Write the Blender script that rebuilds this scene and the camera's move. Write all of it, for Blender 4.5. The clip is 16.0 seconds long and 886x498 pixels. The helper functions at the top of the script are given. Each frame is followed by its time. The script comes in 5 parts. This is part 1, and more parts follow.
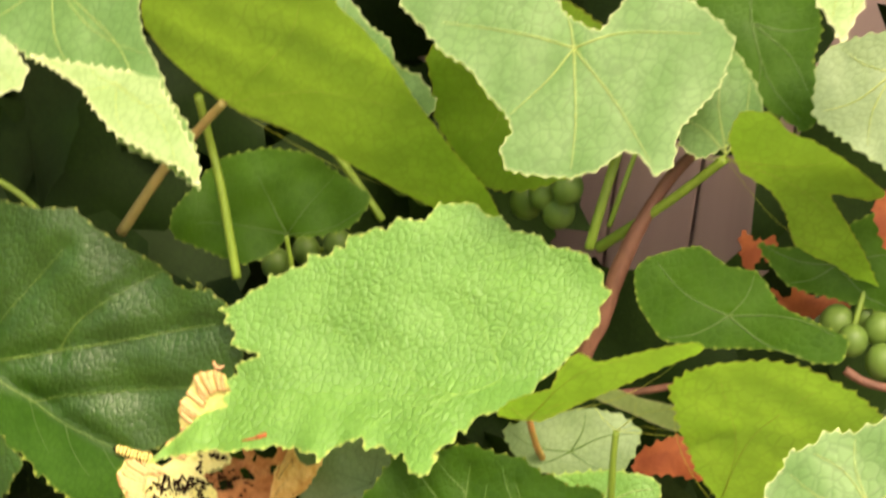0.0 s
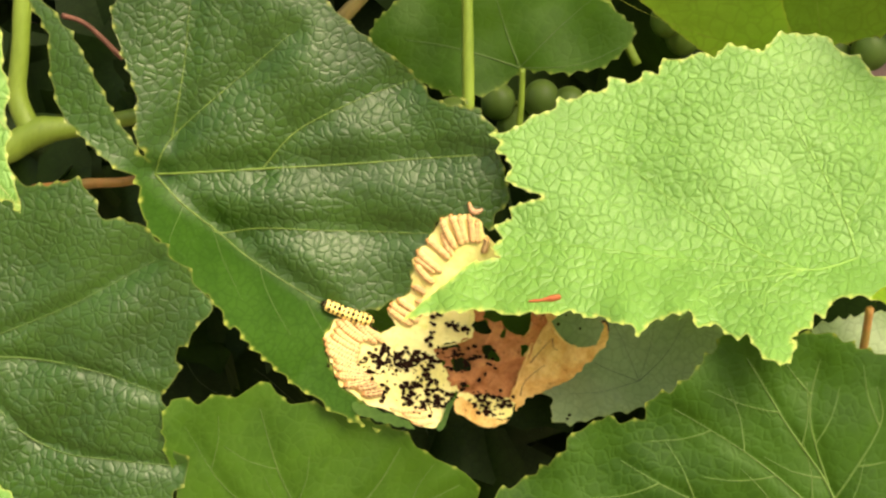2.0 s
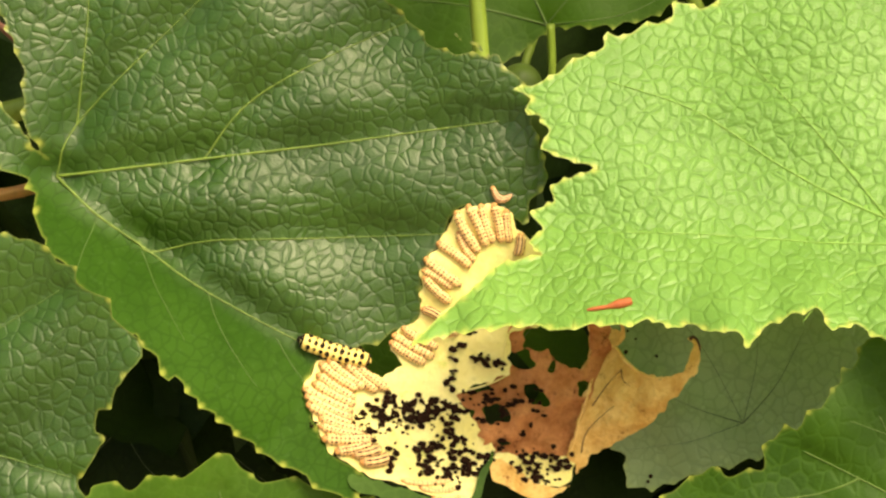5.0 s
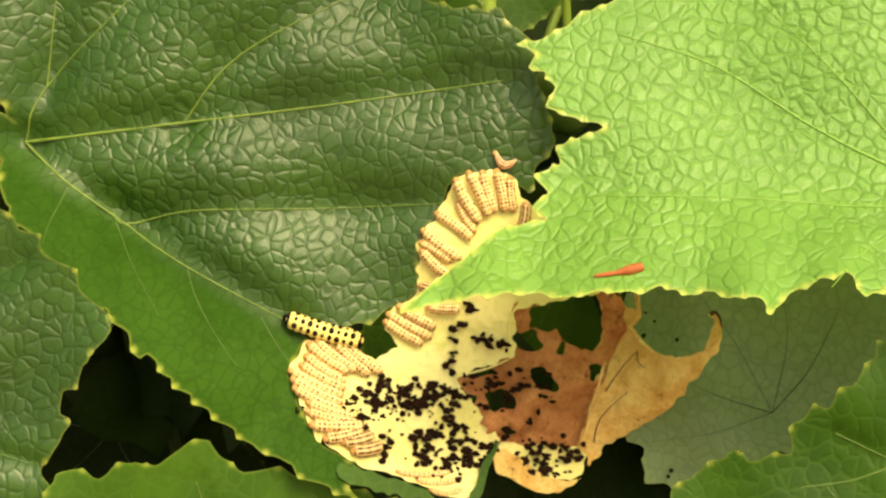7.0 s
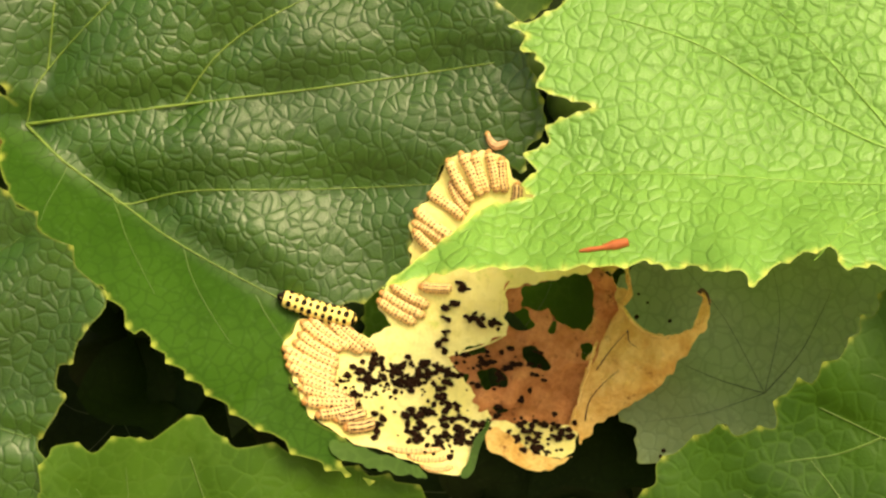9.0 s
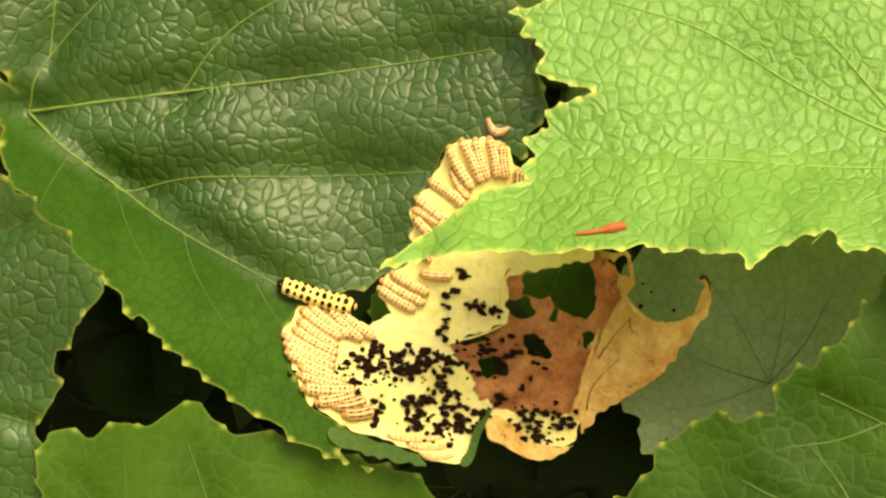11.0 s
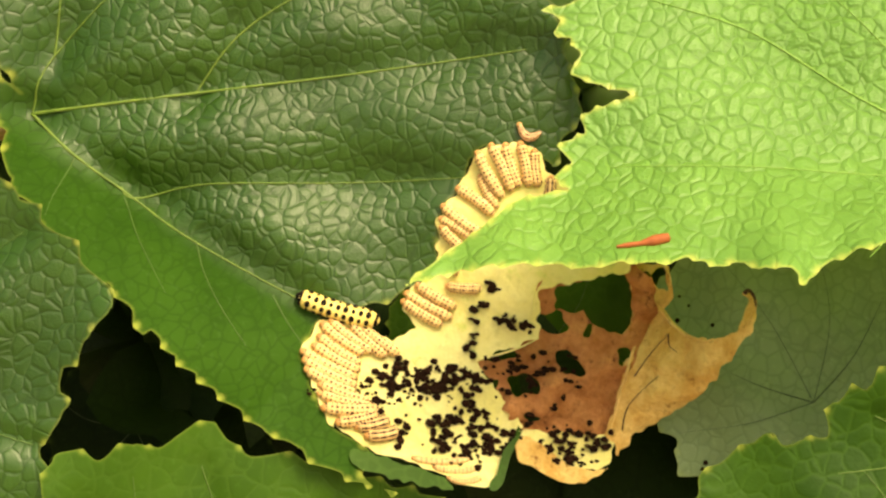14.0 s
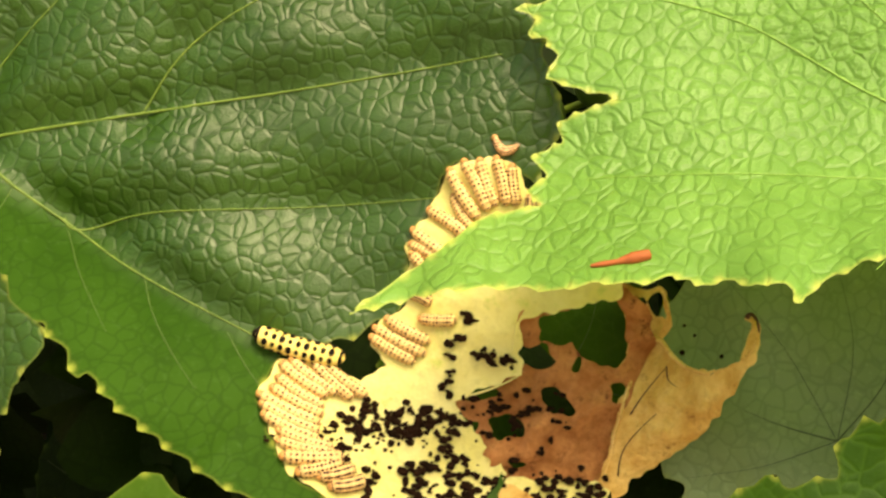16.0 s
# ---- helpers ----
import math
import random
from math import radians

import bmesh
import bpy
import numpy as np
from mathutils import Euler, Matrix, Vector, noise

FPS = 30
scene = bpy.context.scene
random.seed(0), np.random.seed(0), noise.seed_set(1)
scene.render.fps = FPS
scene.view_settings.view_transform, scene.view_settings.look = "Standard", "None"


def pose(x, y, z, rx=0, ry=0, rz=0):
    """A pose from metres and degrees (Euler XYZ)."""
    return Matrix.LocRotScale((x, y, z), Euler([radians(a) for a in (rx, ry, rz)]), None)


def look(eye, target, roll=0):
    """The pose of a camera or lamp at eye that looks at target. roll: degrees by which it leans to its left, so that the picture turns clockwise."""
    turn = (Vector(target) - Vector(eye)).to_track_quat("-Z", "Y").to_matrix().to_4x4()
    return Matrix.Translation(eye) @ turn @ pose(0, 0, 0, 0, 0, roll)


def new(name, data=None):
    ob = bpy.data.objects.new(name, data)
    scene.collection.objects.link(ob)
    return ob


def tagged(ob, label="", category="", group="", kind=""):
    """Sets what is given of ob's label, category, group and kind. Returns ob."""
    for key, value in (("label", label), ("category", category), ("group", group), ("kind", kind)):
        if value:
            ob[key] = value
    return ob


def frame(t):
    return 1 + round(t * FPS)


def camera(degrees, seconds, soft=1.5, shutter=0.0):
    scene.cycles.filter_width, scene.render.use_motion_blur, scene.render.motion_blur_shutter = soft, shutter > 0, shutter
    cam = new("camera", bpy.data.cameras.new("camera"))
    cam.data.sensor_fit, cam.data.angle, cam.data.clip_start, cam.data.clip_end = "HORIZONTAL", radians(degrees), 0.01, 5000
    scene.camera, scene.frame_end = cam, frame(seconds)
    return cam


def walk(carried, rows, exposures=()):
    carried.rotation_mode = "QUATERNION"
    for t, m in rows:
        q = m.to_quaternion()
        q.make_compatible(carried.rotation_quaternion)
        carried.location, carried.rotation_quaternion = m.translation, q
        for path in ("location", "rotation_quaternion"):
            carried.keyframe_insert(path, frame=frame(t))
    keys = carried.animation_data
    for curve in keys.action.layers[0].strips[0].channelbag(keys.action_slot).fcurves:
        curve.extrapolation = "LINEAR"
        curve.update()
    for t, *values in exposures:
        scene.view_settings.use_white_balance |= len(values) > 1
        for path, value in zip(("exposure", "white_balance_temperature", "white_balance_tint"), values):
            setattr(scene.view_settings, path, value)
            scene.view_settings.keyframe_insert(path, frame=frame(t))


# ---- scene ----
cam = camera(26.0, 16.0, soft=2.5, shutter=0.25)
EXPOSURE = 0.87
# seconds, eye, point looked at, lean
PATH = [
    (0, (0.24207, -0.58204, 0.24972), (0.01516, 0.35894, -0.00143), 6.875),
    (0.2, (0.19624, -0.57966, 0.21559), (0.01812, 0.37416, -0.02626), 10.349),
    (0.3, (0.17715, -0.57867, 0.20137), (0.01470, 0.37876, -0.03725), 10.342),
    (0.5, (0.14660, -0.57708, 0.17862), (0.00398, 0.38554, -0.05161), 11.990),
    (1, (0.11445, -0.55098, 0.15824), (-0.02054, 0.41449, -0.06456), 14.011),
    (1.5, (0.08802, -0.52057, 0.14320), (-0.02224, 0.45056, -0.06833), 14.634),
    (2, (0.06009, -0.49012, 0.13254), (-0.01596, 0.48439, -0.07854), 14.995),
    (2.5, (0.03146, -0.46553, 0.11833), (-0.00173, 0.51347, -0.08284), 14.977),
    (3, (0.03415, -0.44379, 0.10619), (-0.01248, 0.53748, -0.08071), 13.507),
    (3.5, (0.04326, -0.42117, 0.10343), (-0.02331, 0.55896, -0.08344), 12.350),
    (4, (0.04952, -0.39774, 0.09775), (-0.03071, 0.58294, -0.08069), 11.658),
    (6.5, (0.06222, -0.32564, 0.06101), (-0.06797, 0.65875, -0.05746), 10.690),
    (7, (0.06616, -0.32706, 0.06033), (-0.07314, 0.65614, -0.05764), 10.580),
    (7.5, (0.06467, -0.32903, 0.05953), (-0.06754, 0.65519, -0.05809), 10.678),
    (8, (0.06748, -0.33015, 0.05944), (-0.07072, 0.65304, -0.05989), 10.603),
    (8.5, (0.07426, -0.33016, 0.05671), (-0.08233, 0.65097, -0.05665), 10.501),
    (9, (0.07874, -0.32988, 0.05406), (-0.09003, 0.64987, -0.05368), 10.446),
    (9.5, (0.08355, -0.32895, 0.05192), (-0.09891, 0.64878, -0.05169), 10.416),
    (12, (0.08950, -0.32298, 0.04785), (-0.11540, 0.65085, -0.05058), 10.361),
    (12.5, (0.09055, -0.32001, 0.04853), (-0.12122, 0.65213, -0.05201), 10.361),
    (13, (0.08578, -0.31774, 0.04712), (-0.11645, 0.65686, -0.04905), 10.460),
    (13.5, (0.07750, -0.31549, 0.04867), (-0.10489, 0.66255, -0.05213), 10.600),
    (14, (0.07701, -0.31046, 0.04775), (-0.11097, 0.66674, -0.05091), 10.567),
    (14.5, (0.07856, -0.30409, 0.04564), (-0.12304, 0.67087, -0.04822), 10.492),
    (15, (0.08040, -0.29649, 0.04386), (-0.13757, 0.67516, -0.04772), 10.249),
    (15.5, (0.08402, -0.28754, 0.04155), (-0.15268, 0.68011, -0.04584), 9.774),
    (16, (0.09419, -0.27421, 0.04315), (-0.16180, 0.68942, -0.03355), 8.896),
]
walk(cam, [(t, look(eye, aim, lean)) for t, eye, aim, lean in PATH], [(0, EXPOSURE + 0.08, 8300, 7), (4, EXPOSURE + 0.06, 8500, 7), (6.5, EXPOSURE - 0.03, 9800, 0), (16, EXPOSURE - 0.05, 9900, 0)])

# ---- light: hazy summer sun high on the open side of the vine ----
SUN_UP, SUN_TURN = 52.0, 150.0
world = bpy.data.worlds.new("sky")
scene.world = world
world.use_nodes = True
wn = world.node_tree.nodes
sky = wn.new("ShaderNodeTexSky")
sky.sky_type, sky.sun_disc = "NISHITA", False
sky.sun_elevation, sky.sun_rotation = radians(SUN_UP), radians(SUN_TURN)
sky.dust_density, sky.ozone_density = 4.0, 0.6
world.node_tree.links.new(sky.outputs[0], wn["Background"].inputs[0])
wn["Background"].inputs[1].default_value = 0.15
sun = new("sun", bpy.data.lights.new("sun", "SUN"))
sun.data.energy, sun.data.angle, sun.data.color = 2.7, radians(35), (1.0, 0.93, 0.8)
sun_way = Vector((math.sin(radians(SUN_TURN)) * math.cos(radians(SUN_UP)), math.cos(radians(SUN_TURN)) * math.cos(radians(SUN_UP)), math.sin(radians(SUN_UP))))
sun.matrix_world = look(sun_way * 3, (0, 0, 0))


# ---- materials ----
def nodes_of(name):
    mat = bpy.data.materials.new(name)
    mat.use_nodes = True
    nt = mat.node_tree
    return mat, nt, nt.nodes["Principled BSDF"]


def add(nt, kind, **values):
    n = nt.nodes.new(kind)
    for key, value in values.items():
        n.inputs[key].default_value = value
    return n


def wire(nt, a, out, b, inp):
    nt.links.new(a.outputs[out], b.inputs[inp])


def blend(nt, factor, a, b, how="MIX"):
    """A colour mix; a and b are colours or (node, output)."""
    n = nt.nodes.new("ShaderNodeMix")
    n.data_type, n.blend_type = "RGBA", how
    for sock, v in ((n.inputs[0], factor), (n.inputs[6], a), (n.inputs[7], b)):
        if isinstance(v, tuple) and hasattr(v[0], "outputs"):
            nt.links.new(v[0].outputs[v[1]], sock)
        elif sock.type == "RGBA":
            sock.default_value = (*v, 1)
        else:
            sock.default_value = v
    return n


def ramp(nt, src, out, low, high, invert=False):
    n = nt.nodes.new("ShaderNodeMapRange")
    n.interpolation_type = "SMOOTHSTEP"
    n.inputs[1].default_value, n.inputs[2].default_value = low, high
    n.inputs[3].default_value, n.inputs[4].default_value = (1, 0) if invert else (0, 1)
    nt.links.new(src.outputs[out], n.inputs[0])
    return n


def leaf_material(name, base, deep, glow, through_light=0.35, rough=0.42, cell=0.0032, relief=0.5, rim=(0.42, 0.45, 0.1), gloss=0.5, rim_amount=1.0, net_colour=None, sparkle=0.0):
    """A vine leaf: puckered cells between a net of fine veins, mottling, pale margin, light that shines through."""
    mat, nt, bsdf = nodes_of(name)
    tc = nt.nodes.new("ShaderNodeTexCoord")
    warp = add(nt, "ShaderNodeTexNoise", Scale=230.0, Detail=1.0)
    wire(nt, tc, "Object", warp, "Vector")
    off = nt.nodes.new("ShaderNodeVectorMath")
    off.operation = "MULTIPLY_ADD"
    off.inputs[1].default_value = (0.0024, 0.0024, 0.0024)
    wire(nt, warp, "Color", off, 0)
    wire(nt, tc, "Object", off, 2)
    squash = nt.nodes.new("ShaderNodeVectorMath")
    squash.operation = "MULTIPLY"
    squash.inputs[1].default_value = (1.05, 0.6, 0.95)
    wire(nt, off, 0, squash, 0)
    net = nt.nodes.new("ShaderNodeTexVoronoi")
    net.feature = "DISTANCE_TO_EDGE"
    net.inputs["Scale"].default_value = 1 / cell
    wire(nt, squash, 0, net, "Vector")
    fine = nt.nodes.new("ShaderNodeTexVoronoi")
    fine.feature = "DISTANCE_TO_EDGE"
    fine.inputs["Scale"].default_value = 3.2 / cell
    wire(nt, off, 0, fine, "Vector")
    cells = ramp(nt, net, "Distance", 0.0, 0.17)
    near = nt.nodes.new("ShaderNodeTexVoronoi")
    near.feature = "SMOOTH_F1"
    near.inputs["Scale"].default_value = 1 / cell
    near.inputs["Smoothness"].default_value = 0.35
    wire(nt, squash, 0, near, "Vector")
    dome = nt.nodes.new("ShaderNodeMath")
    dome.operation = "MULTIPLY"
    wire(nt, near, "Distance", dome, 0)
    wire(nt, near, "Distance", dome, 1)
    puffed = nt.nodes.new("ShaderNodeMath")
    puffed.operation = "MULTIPLY_ADD"
    puffed.inputs[1].default_value = -1.0
    wire(nt, dome, 0, puffed, 0)
    wire(nt, cells, 0, puffed, 2)
    small = ramp(nt, fine, "Distance", 0.0, 0.25)
    mottle = add(nt, "ShaderNodeTexNoise", Scale=45.0, Detail=5.0, Roughness=0.6)
    wire(nt, tc, "Object", mottle, "Vector")
    patch = ramp(nt, mottle, "Fac", 0.35, 0.68)
    grain = add(nt, "ShaderNodeTexNoise", Scale=900.0, Detail=3.0)
    wire(nt, tc, "Object", grain, "Vector")
    c1 = blend(nt, (patch, 0), base, deep)
    line = ramp(nt, net, "Distance", 0.015, 0.11, True)
    half = nt.nodes.new("ShaderNodeMath")
    half.operation = "MULTIPLY"
    half.inputs[1].default_value = 0.42
    wire(nt, line, 0, half, 0)
    c2 = blend(nt, (half, 0), (c1, 2), net_colour or tuple(v * 0.55 for v in deep))
    speck = ramp(nt, grain, "Fac", 0.55, 0.75)
    tenth = nt.nodes.new("ShaderNodeMath")
    tenth.operation = "MULTIPLY"
    tenth.inputs[1].default_value = 0.25
    wire(nt, speck, 0, tenth, 0)
    c3 = blend(nt, (tenth, 0), (c2, 2), tuple(min(1, v * 1.6 + 0.02) for v in base))
    edge = nt.nodes.new("ShaderNodeAttribute")
    edge.attribute_name = "margin"
    pale = ramp(nt, edge, "Fac", 0.984, 1.0)
    thin = nt.nodes.new("ShaderNodeMath")
    thin.operation = "MULTIPLY"
    thin.inputs[1].default_value = rim_amount
    wire(nt, pale, 0, thin, 0)
    tip = nt.nodes.new("ShaderNodeAttribute")
    tip.attribute_name = "tip"
    most = nt.nodes.new("ShaderNodeMath")
    most.operation = "MAXIMUM"
    wire(nt, thin, 0, most, 0)
    wire(nt, tip, "Fac", most, 1)
    c4 = blend(nt, (most, 0), (c3, 2), rim)
    wire(nt, c4, 2, bsdf, "Base Color")
    satin = nt.nodes.new("ShaderNodeAttribute")
    satin.attribute_name = "satin"
    shine = nt.nodes.new("ShaderNodeMath")
    shine.operation = "MULTIPLY_ADD"
    shine.inputs[1].default_value, shine.inputs[2].default_value = -0.85 * gloss, gloss
    wire(nt, satin, "Fac", shine, 0)
    wire(nt, shine, 0, bsdf, "Specular IOR Level")
    rr = nt.nodes.new("ShaderNodeMapRange")
    rr.inputs[3].default_value, rr.inputs[4].default_value = rough - 0.08, rough + 0.14
    wire(nt, mottle, "Fac", rr, 0)
    dull = nt.nodes.new("ShaderNodeMath")
    dull.operation = "MULTIPLY_ADD"
    dull.inputs[1].default_value = 0.25
    wire(nt, satin, "Fac", dull, 0)
    wire(nt, rr, 0, dull, 2)
    wire(nt, dull, 0, bsdf, "Roughness")
    total = nt.nodes.new("ShaderNodeMath")
    total.operation = "MULTIPLY_ADD"
    total.inputs[1].default_value = 0.10
    wire(nt, small, 0, total, 0)
    wire(nt, puffed, 0, total, 2)
    if sparkle:
        fleck = nt.nodes.new("ShaderNodeMath")
        fleck.operation = "MULTIPLY_ADD"
        fleck.inputs[1].default_value = sparkle
        wire(nt, grain, "Fac", fleck, 0)
        wire(nt, total, 0, fleck, 2)
        total = fleck
    quilt = nt.nodes.new("ShaderNodeAttribute")
    quilt.attribute_name = "quilt"
    tall = nt.nodes.new("ShaderNodeMath")
    tall.operation = "MULTIPLY"
    wire(nt, total, 0, tall, 0)
    wire(nt, quilt, "Fac", tall, 1)
    bump = add(nt, "ShaderNodeBump", Strength=relief, Distance=0.0011)
    wire(nt, tall, 0, bump, "Height")
    wire(nt, bump, 0, bsdf, "Normal")
    clear = nt.nodes.new("ShaderNodeBsdfTranslucent")
    g = blend(nt, (patch, 0), glow, tuple(v * 0.72 for v in glow))
    g2 = blend(nt, (half, 0), (g, 2), tuple(v * 0.8 for v in glow))
    wire(nt, g2, 2, clear, "Color")
    wire(nt, bump, 0, clear, "Normal")
    both = nt.nodes.new("ShaderNodeMixShader")
    both.inputs[0].default_value = through_light
    wire(nt, bsdf, 0, both, 1)
    wire(nt, clear, 0, both, 2)
    wire(nt, both, 0, nt.nodes["Material Output"], 0)
    return mat


def plain_material(name, a, b, scale=300.0, rough=0.55, relief=0.3, depth=0.0004, through_light=0.0, stretch=(1, 1, 1), gloss=0.4, stain=None):
    """Two mottled colours with grain and fine relief."""
    mat, nt, bsdf = nodes_of(name)
    tc = nt.nodes.new("ShaderNodeTexCoord")
    mp = nt.nodes.new("ShaderNodeMapping")
    mp.inputs["Scale"].default_value = stretch
    wire(nt, tc, "Object", mp, "Vector")
    n1 = add(nt, "ShaderNodeTexNoise", Scale=scale, Detail=6.0, Roughness=0.65)
    n2 = add(nt, "ShaderNodeTexNoise", Scale=scale * 6, Detail=3.0)
    wire(nt, mp, 0, n1, "Vector")
    wire(nt, mp, 0, n2, "Vector")
    f = ramp(nt, n1, "Fac", 0.32, 0.68)
    c = blend(nt, (f, 0), a, b)
    f2 = ramp(nt, n2, "Fac", 0.5, 0.75)
    soft = nt.nodes.new("ShaderNodeMath")
    soft.operation = "MULTIPLY"
    soft.inputs[1].default_value = 0.3
    wire(nt, f2, 0, soft, 0)
    c2 = blend(nt, (soft, 0), (c, 2), tuple(v * 0.6 for v in b))
    if stain:
        n3 = add(nt, "ShaderNodeTexNoise", Scale=scale * 1.7, Detail=8.0, Roughness=0.75)
        wire(nt, mp, 0, n3, "Vector")
        c2 = blend(nt, (ramp(nt, n3, "Fac", 0.56, 0.68), 0), (c2, 2), stain)
    wire(nt, c2, 2, bsdf, "Base Color")
    bsdf.inputs["Roughness"].default_value = rough
    bsdf.inputs["Specular IOR Level"].default_value = gloss
    bump = add(nt, "ShaderNodeBump", Strength=relief, Distance=depth)
    wire(nt, n2, "Fac", bump, "Height")
    wire(nt, bump, 0, bsdf, "Normal")
    if through_light:
        clear = nt.nodes.new("ShaderNodeBsdfTranslucent")
        wire(nt, c2, 2, clear, "Color")
        both = nt.nodes.new("ShaderNodeMixShader")
        both.inputs[0].default_value = through_light
        wire(nt, bsdf, 0, both, 1)
        wire(nt, clear, 0, both, 2)
        wire(nt, both, 0, nt.nodes["Material Output"], 0)
    return mat


MATURE = leaf_material("mature_leaf", (0.027, 0.080, 0.008), (0.018, 0.059, 0.0055), (0.10, 0.26, 0.012), 0.16, 0.38, 0.0023, 0.27, (0.30, 0.34, 0.07), 0.5, 0.3, None, 0.25)
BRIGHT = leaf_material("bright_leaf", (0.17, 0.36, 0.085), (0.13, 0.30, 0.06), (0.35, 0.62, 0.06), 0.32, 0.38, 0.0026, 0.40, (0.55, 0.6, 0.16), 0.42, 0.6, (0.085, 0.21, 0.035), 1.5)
# Dark green lowered further to carry the shade on the broad leaf.
BROAD = leaf_material("shade_toned_broad_leaf", (0.027, 0.078, 0.005), (0.015, 0.050, 0.003), (0.12, 0.28, 0.010), 0.2, 0.5, 0.0028, 0.16, (0.22, 0.26, 0.05), 0.16, 0.3, (0.04, 0.10, 0.010))
# Dark green with the shade on lower and inner leaves mixed in.
SHADE_TONED = leaf_material("shade_toned_leaf", (0.042, 0.108, 0.008), (0.027, 0.077, 0.005), (0.13, 0.33, 0.012), 0.2, 0.5, 0.0030, 0.14, (0.25, 0.32, 0.06), 0.18, 0.3, (0.055, 0.12, 0.015))
# Shade deep in the vine is put into this near-black leaf colour.
DEEP_SHADED = leaf_material("deep_leaf_shade_in_colour", (0.011, 0.028, 0.003), (0.008, 0.021, 0.002), (0.04, 0.10, 0.005), 0.12, 0.6, 0.0036, 0.1, (0.06, 0.11, 0.02), 0.2, 0.3)
LIME = leaf_material("lime_leaf", (0.33, 0.57, 0.07), (0.27, 0.51, 0.055), (0.52, 0.88, 0.09), 0.55, 0.5, 0.0045, 0.07, (0.6, 0.55, 0.1), 0.3)
PALE = leaf_material("pale_leaf", (0.125, 0.245, 0.075), (0.09, 0.195, 0.05), (0.3, 0.46, 0.1), 0.22, 0.46, 0.0036, 0.16, (0.5, 0.55, 0.25), 0.45)
# Pale leaf green, lightened to carry the strong sun falling on it.
SUN_TONED = leaf_material("sun_toned_leaf", (0.34, 0.47, 0.22), (0.28, 0.42, 0.16), (0.42, 0.58, 0.16), 0.3, 0.42, 0.0032, 0.2, (0.7, 0.7, 0.4), 0.5)
GREY = leaf_material("grey_leaf", (0.22, 0.31, 0.155), (0.185, 0.27, 0.13), (0.2, 0.36, 0.09), 0.22, 0.42, 0.0025, 0.18, (0.24, 0.32, 0.1), 0.5, 0.5, (0.11, 0.175, 0.08))
VEIN = plain_material("leaf_vein", (0.30, 0.36, 0.10), (0.22, 0.30, 0.08), 500, 0.45)
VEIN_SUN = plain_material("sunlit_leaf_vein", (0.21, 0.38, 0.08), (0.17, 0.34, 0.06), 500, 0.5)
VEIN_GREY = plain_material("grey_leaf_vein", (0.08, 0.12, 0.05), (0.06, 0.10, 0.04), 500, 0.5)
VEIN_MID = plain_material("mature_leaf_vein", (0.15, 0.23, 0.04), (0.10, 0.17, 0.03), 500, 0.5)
# Veins toned down to suit leaves whose colour holds shade.
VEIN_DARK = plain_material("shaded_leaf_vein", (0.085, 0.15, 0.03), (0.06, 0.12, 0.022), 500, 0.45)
VEIN_BROAD = plain_material("broad_leaf_vein", (0.11, 0.19, 0.035), (0.08, 0.15, 0.025), 500, 0.5)
VEIN_LIME = plain_material("lime_leaf_vein", (0.62, 0.66, 0.16), (0.52, 0.58, 0.12), 500, 0.5, through_light=0.7)
STEM_OLIVE = plain_material("olive_stem", (0.30, 0.21, 0.08), (0.22, 0.19, 0.06), 120, 0.5, stretch=(1, 1, 0.3))
STEM_GREEN = plain_material("green_stem", (0.20, 0.29, 0.045), (0.15, 0.23, 0.03), 160, 0.5, stretch=(1, 1, 0.3))
STEM_RED = plain_material("reddish_stem", (0.40, 0.18, 0.06), (0.27, 0.19, 0.05), 120, 0.5, stretch=(1, 1, 0.3))
STEM_BROWN = plain_material("brown_cane", (0.20, 0.085, 0.06), (0.12, 0.05, 0.035), 150, 0.65, 0.6, stretch=(1, 1, 0.3))
YELLOW = plain_material("skeletonized_tissue", (0.80, 0.73, 0.34), (0.72, 0.65, 0.23), 120, 0.65, 0.7, through_light=0.15, stain=(0.56, 0.58, 0.17))
RUST = plain_material("rusty_dead_tissue", (0.60, 0.27, 0.12), (0.40, 0.15, 0.06), 220, 0.8, 0.8, 0.0006, through_light=0.3, gloss=0.08, stain=(0.15, 0.05, 0.025))
TAN = plain_material("dry_curled_tissue", (0.78, 0.54, 0.22), (0.60, 0.33, 0.10), 200, 0.75, 0.8, 0.0006, through_light=0.2, gloss=0.1, stain=(0.30, 0.13, 0.04))
FRASS = plain_material("black_frass", (0.010, 0.004, 0.002), (0.024, 0.009, 0.004), 800, 0.95, 0.8, gloss=0.1)
SKIN = plain_material("tan_larva_skin", (0.68, 0.42, 0.18), (0.76, 0.52, 0.25), 400, 0.45, 0.3)
SKIN_PALE = plain_material("cream_larva_skin", (0.86, 0.68, 0.24), (0.80, 0.60, 0.18), 400, 0.45, 0.3)
SKIN_PINK = plain_material("pink_larva_skin", (0.80, 0.50, 0.30), (0.72, 0.40, 0.22), 400, 0.5, 0.3)
PALE_TAN = plain_material("pale_dry_tissue", (0.86, 0.62, 0.28), (0.70, 0.44, 0.16), 220, 0.75, 0.8, through_light=0.2, gloss=0.1, stain=(0.42, 0.2, 0.06))
SPOT = plain_material("larva_spot", (0.010, 0.006, 0.004), (0.007, 0.004, 0.003), 800, 0.7, gloss=0.1)
SPOT_RED = plain_material("larva_brown_spot", (0.06, 0.018, 0.009), (0.04, 0.013, 0.007), 800, 0.5)
HEAD = plain_material("larva_head", (0.62, 0.32, 0.12), (0.52, 0.24, 0.08), 600, 0.4)
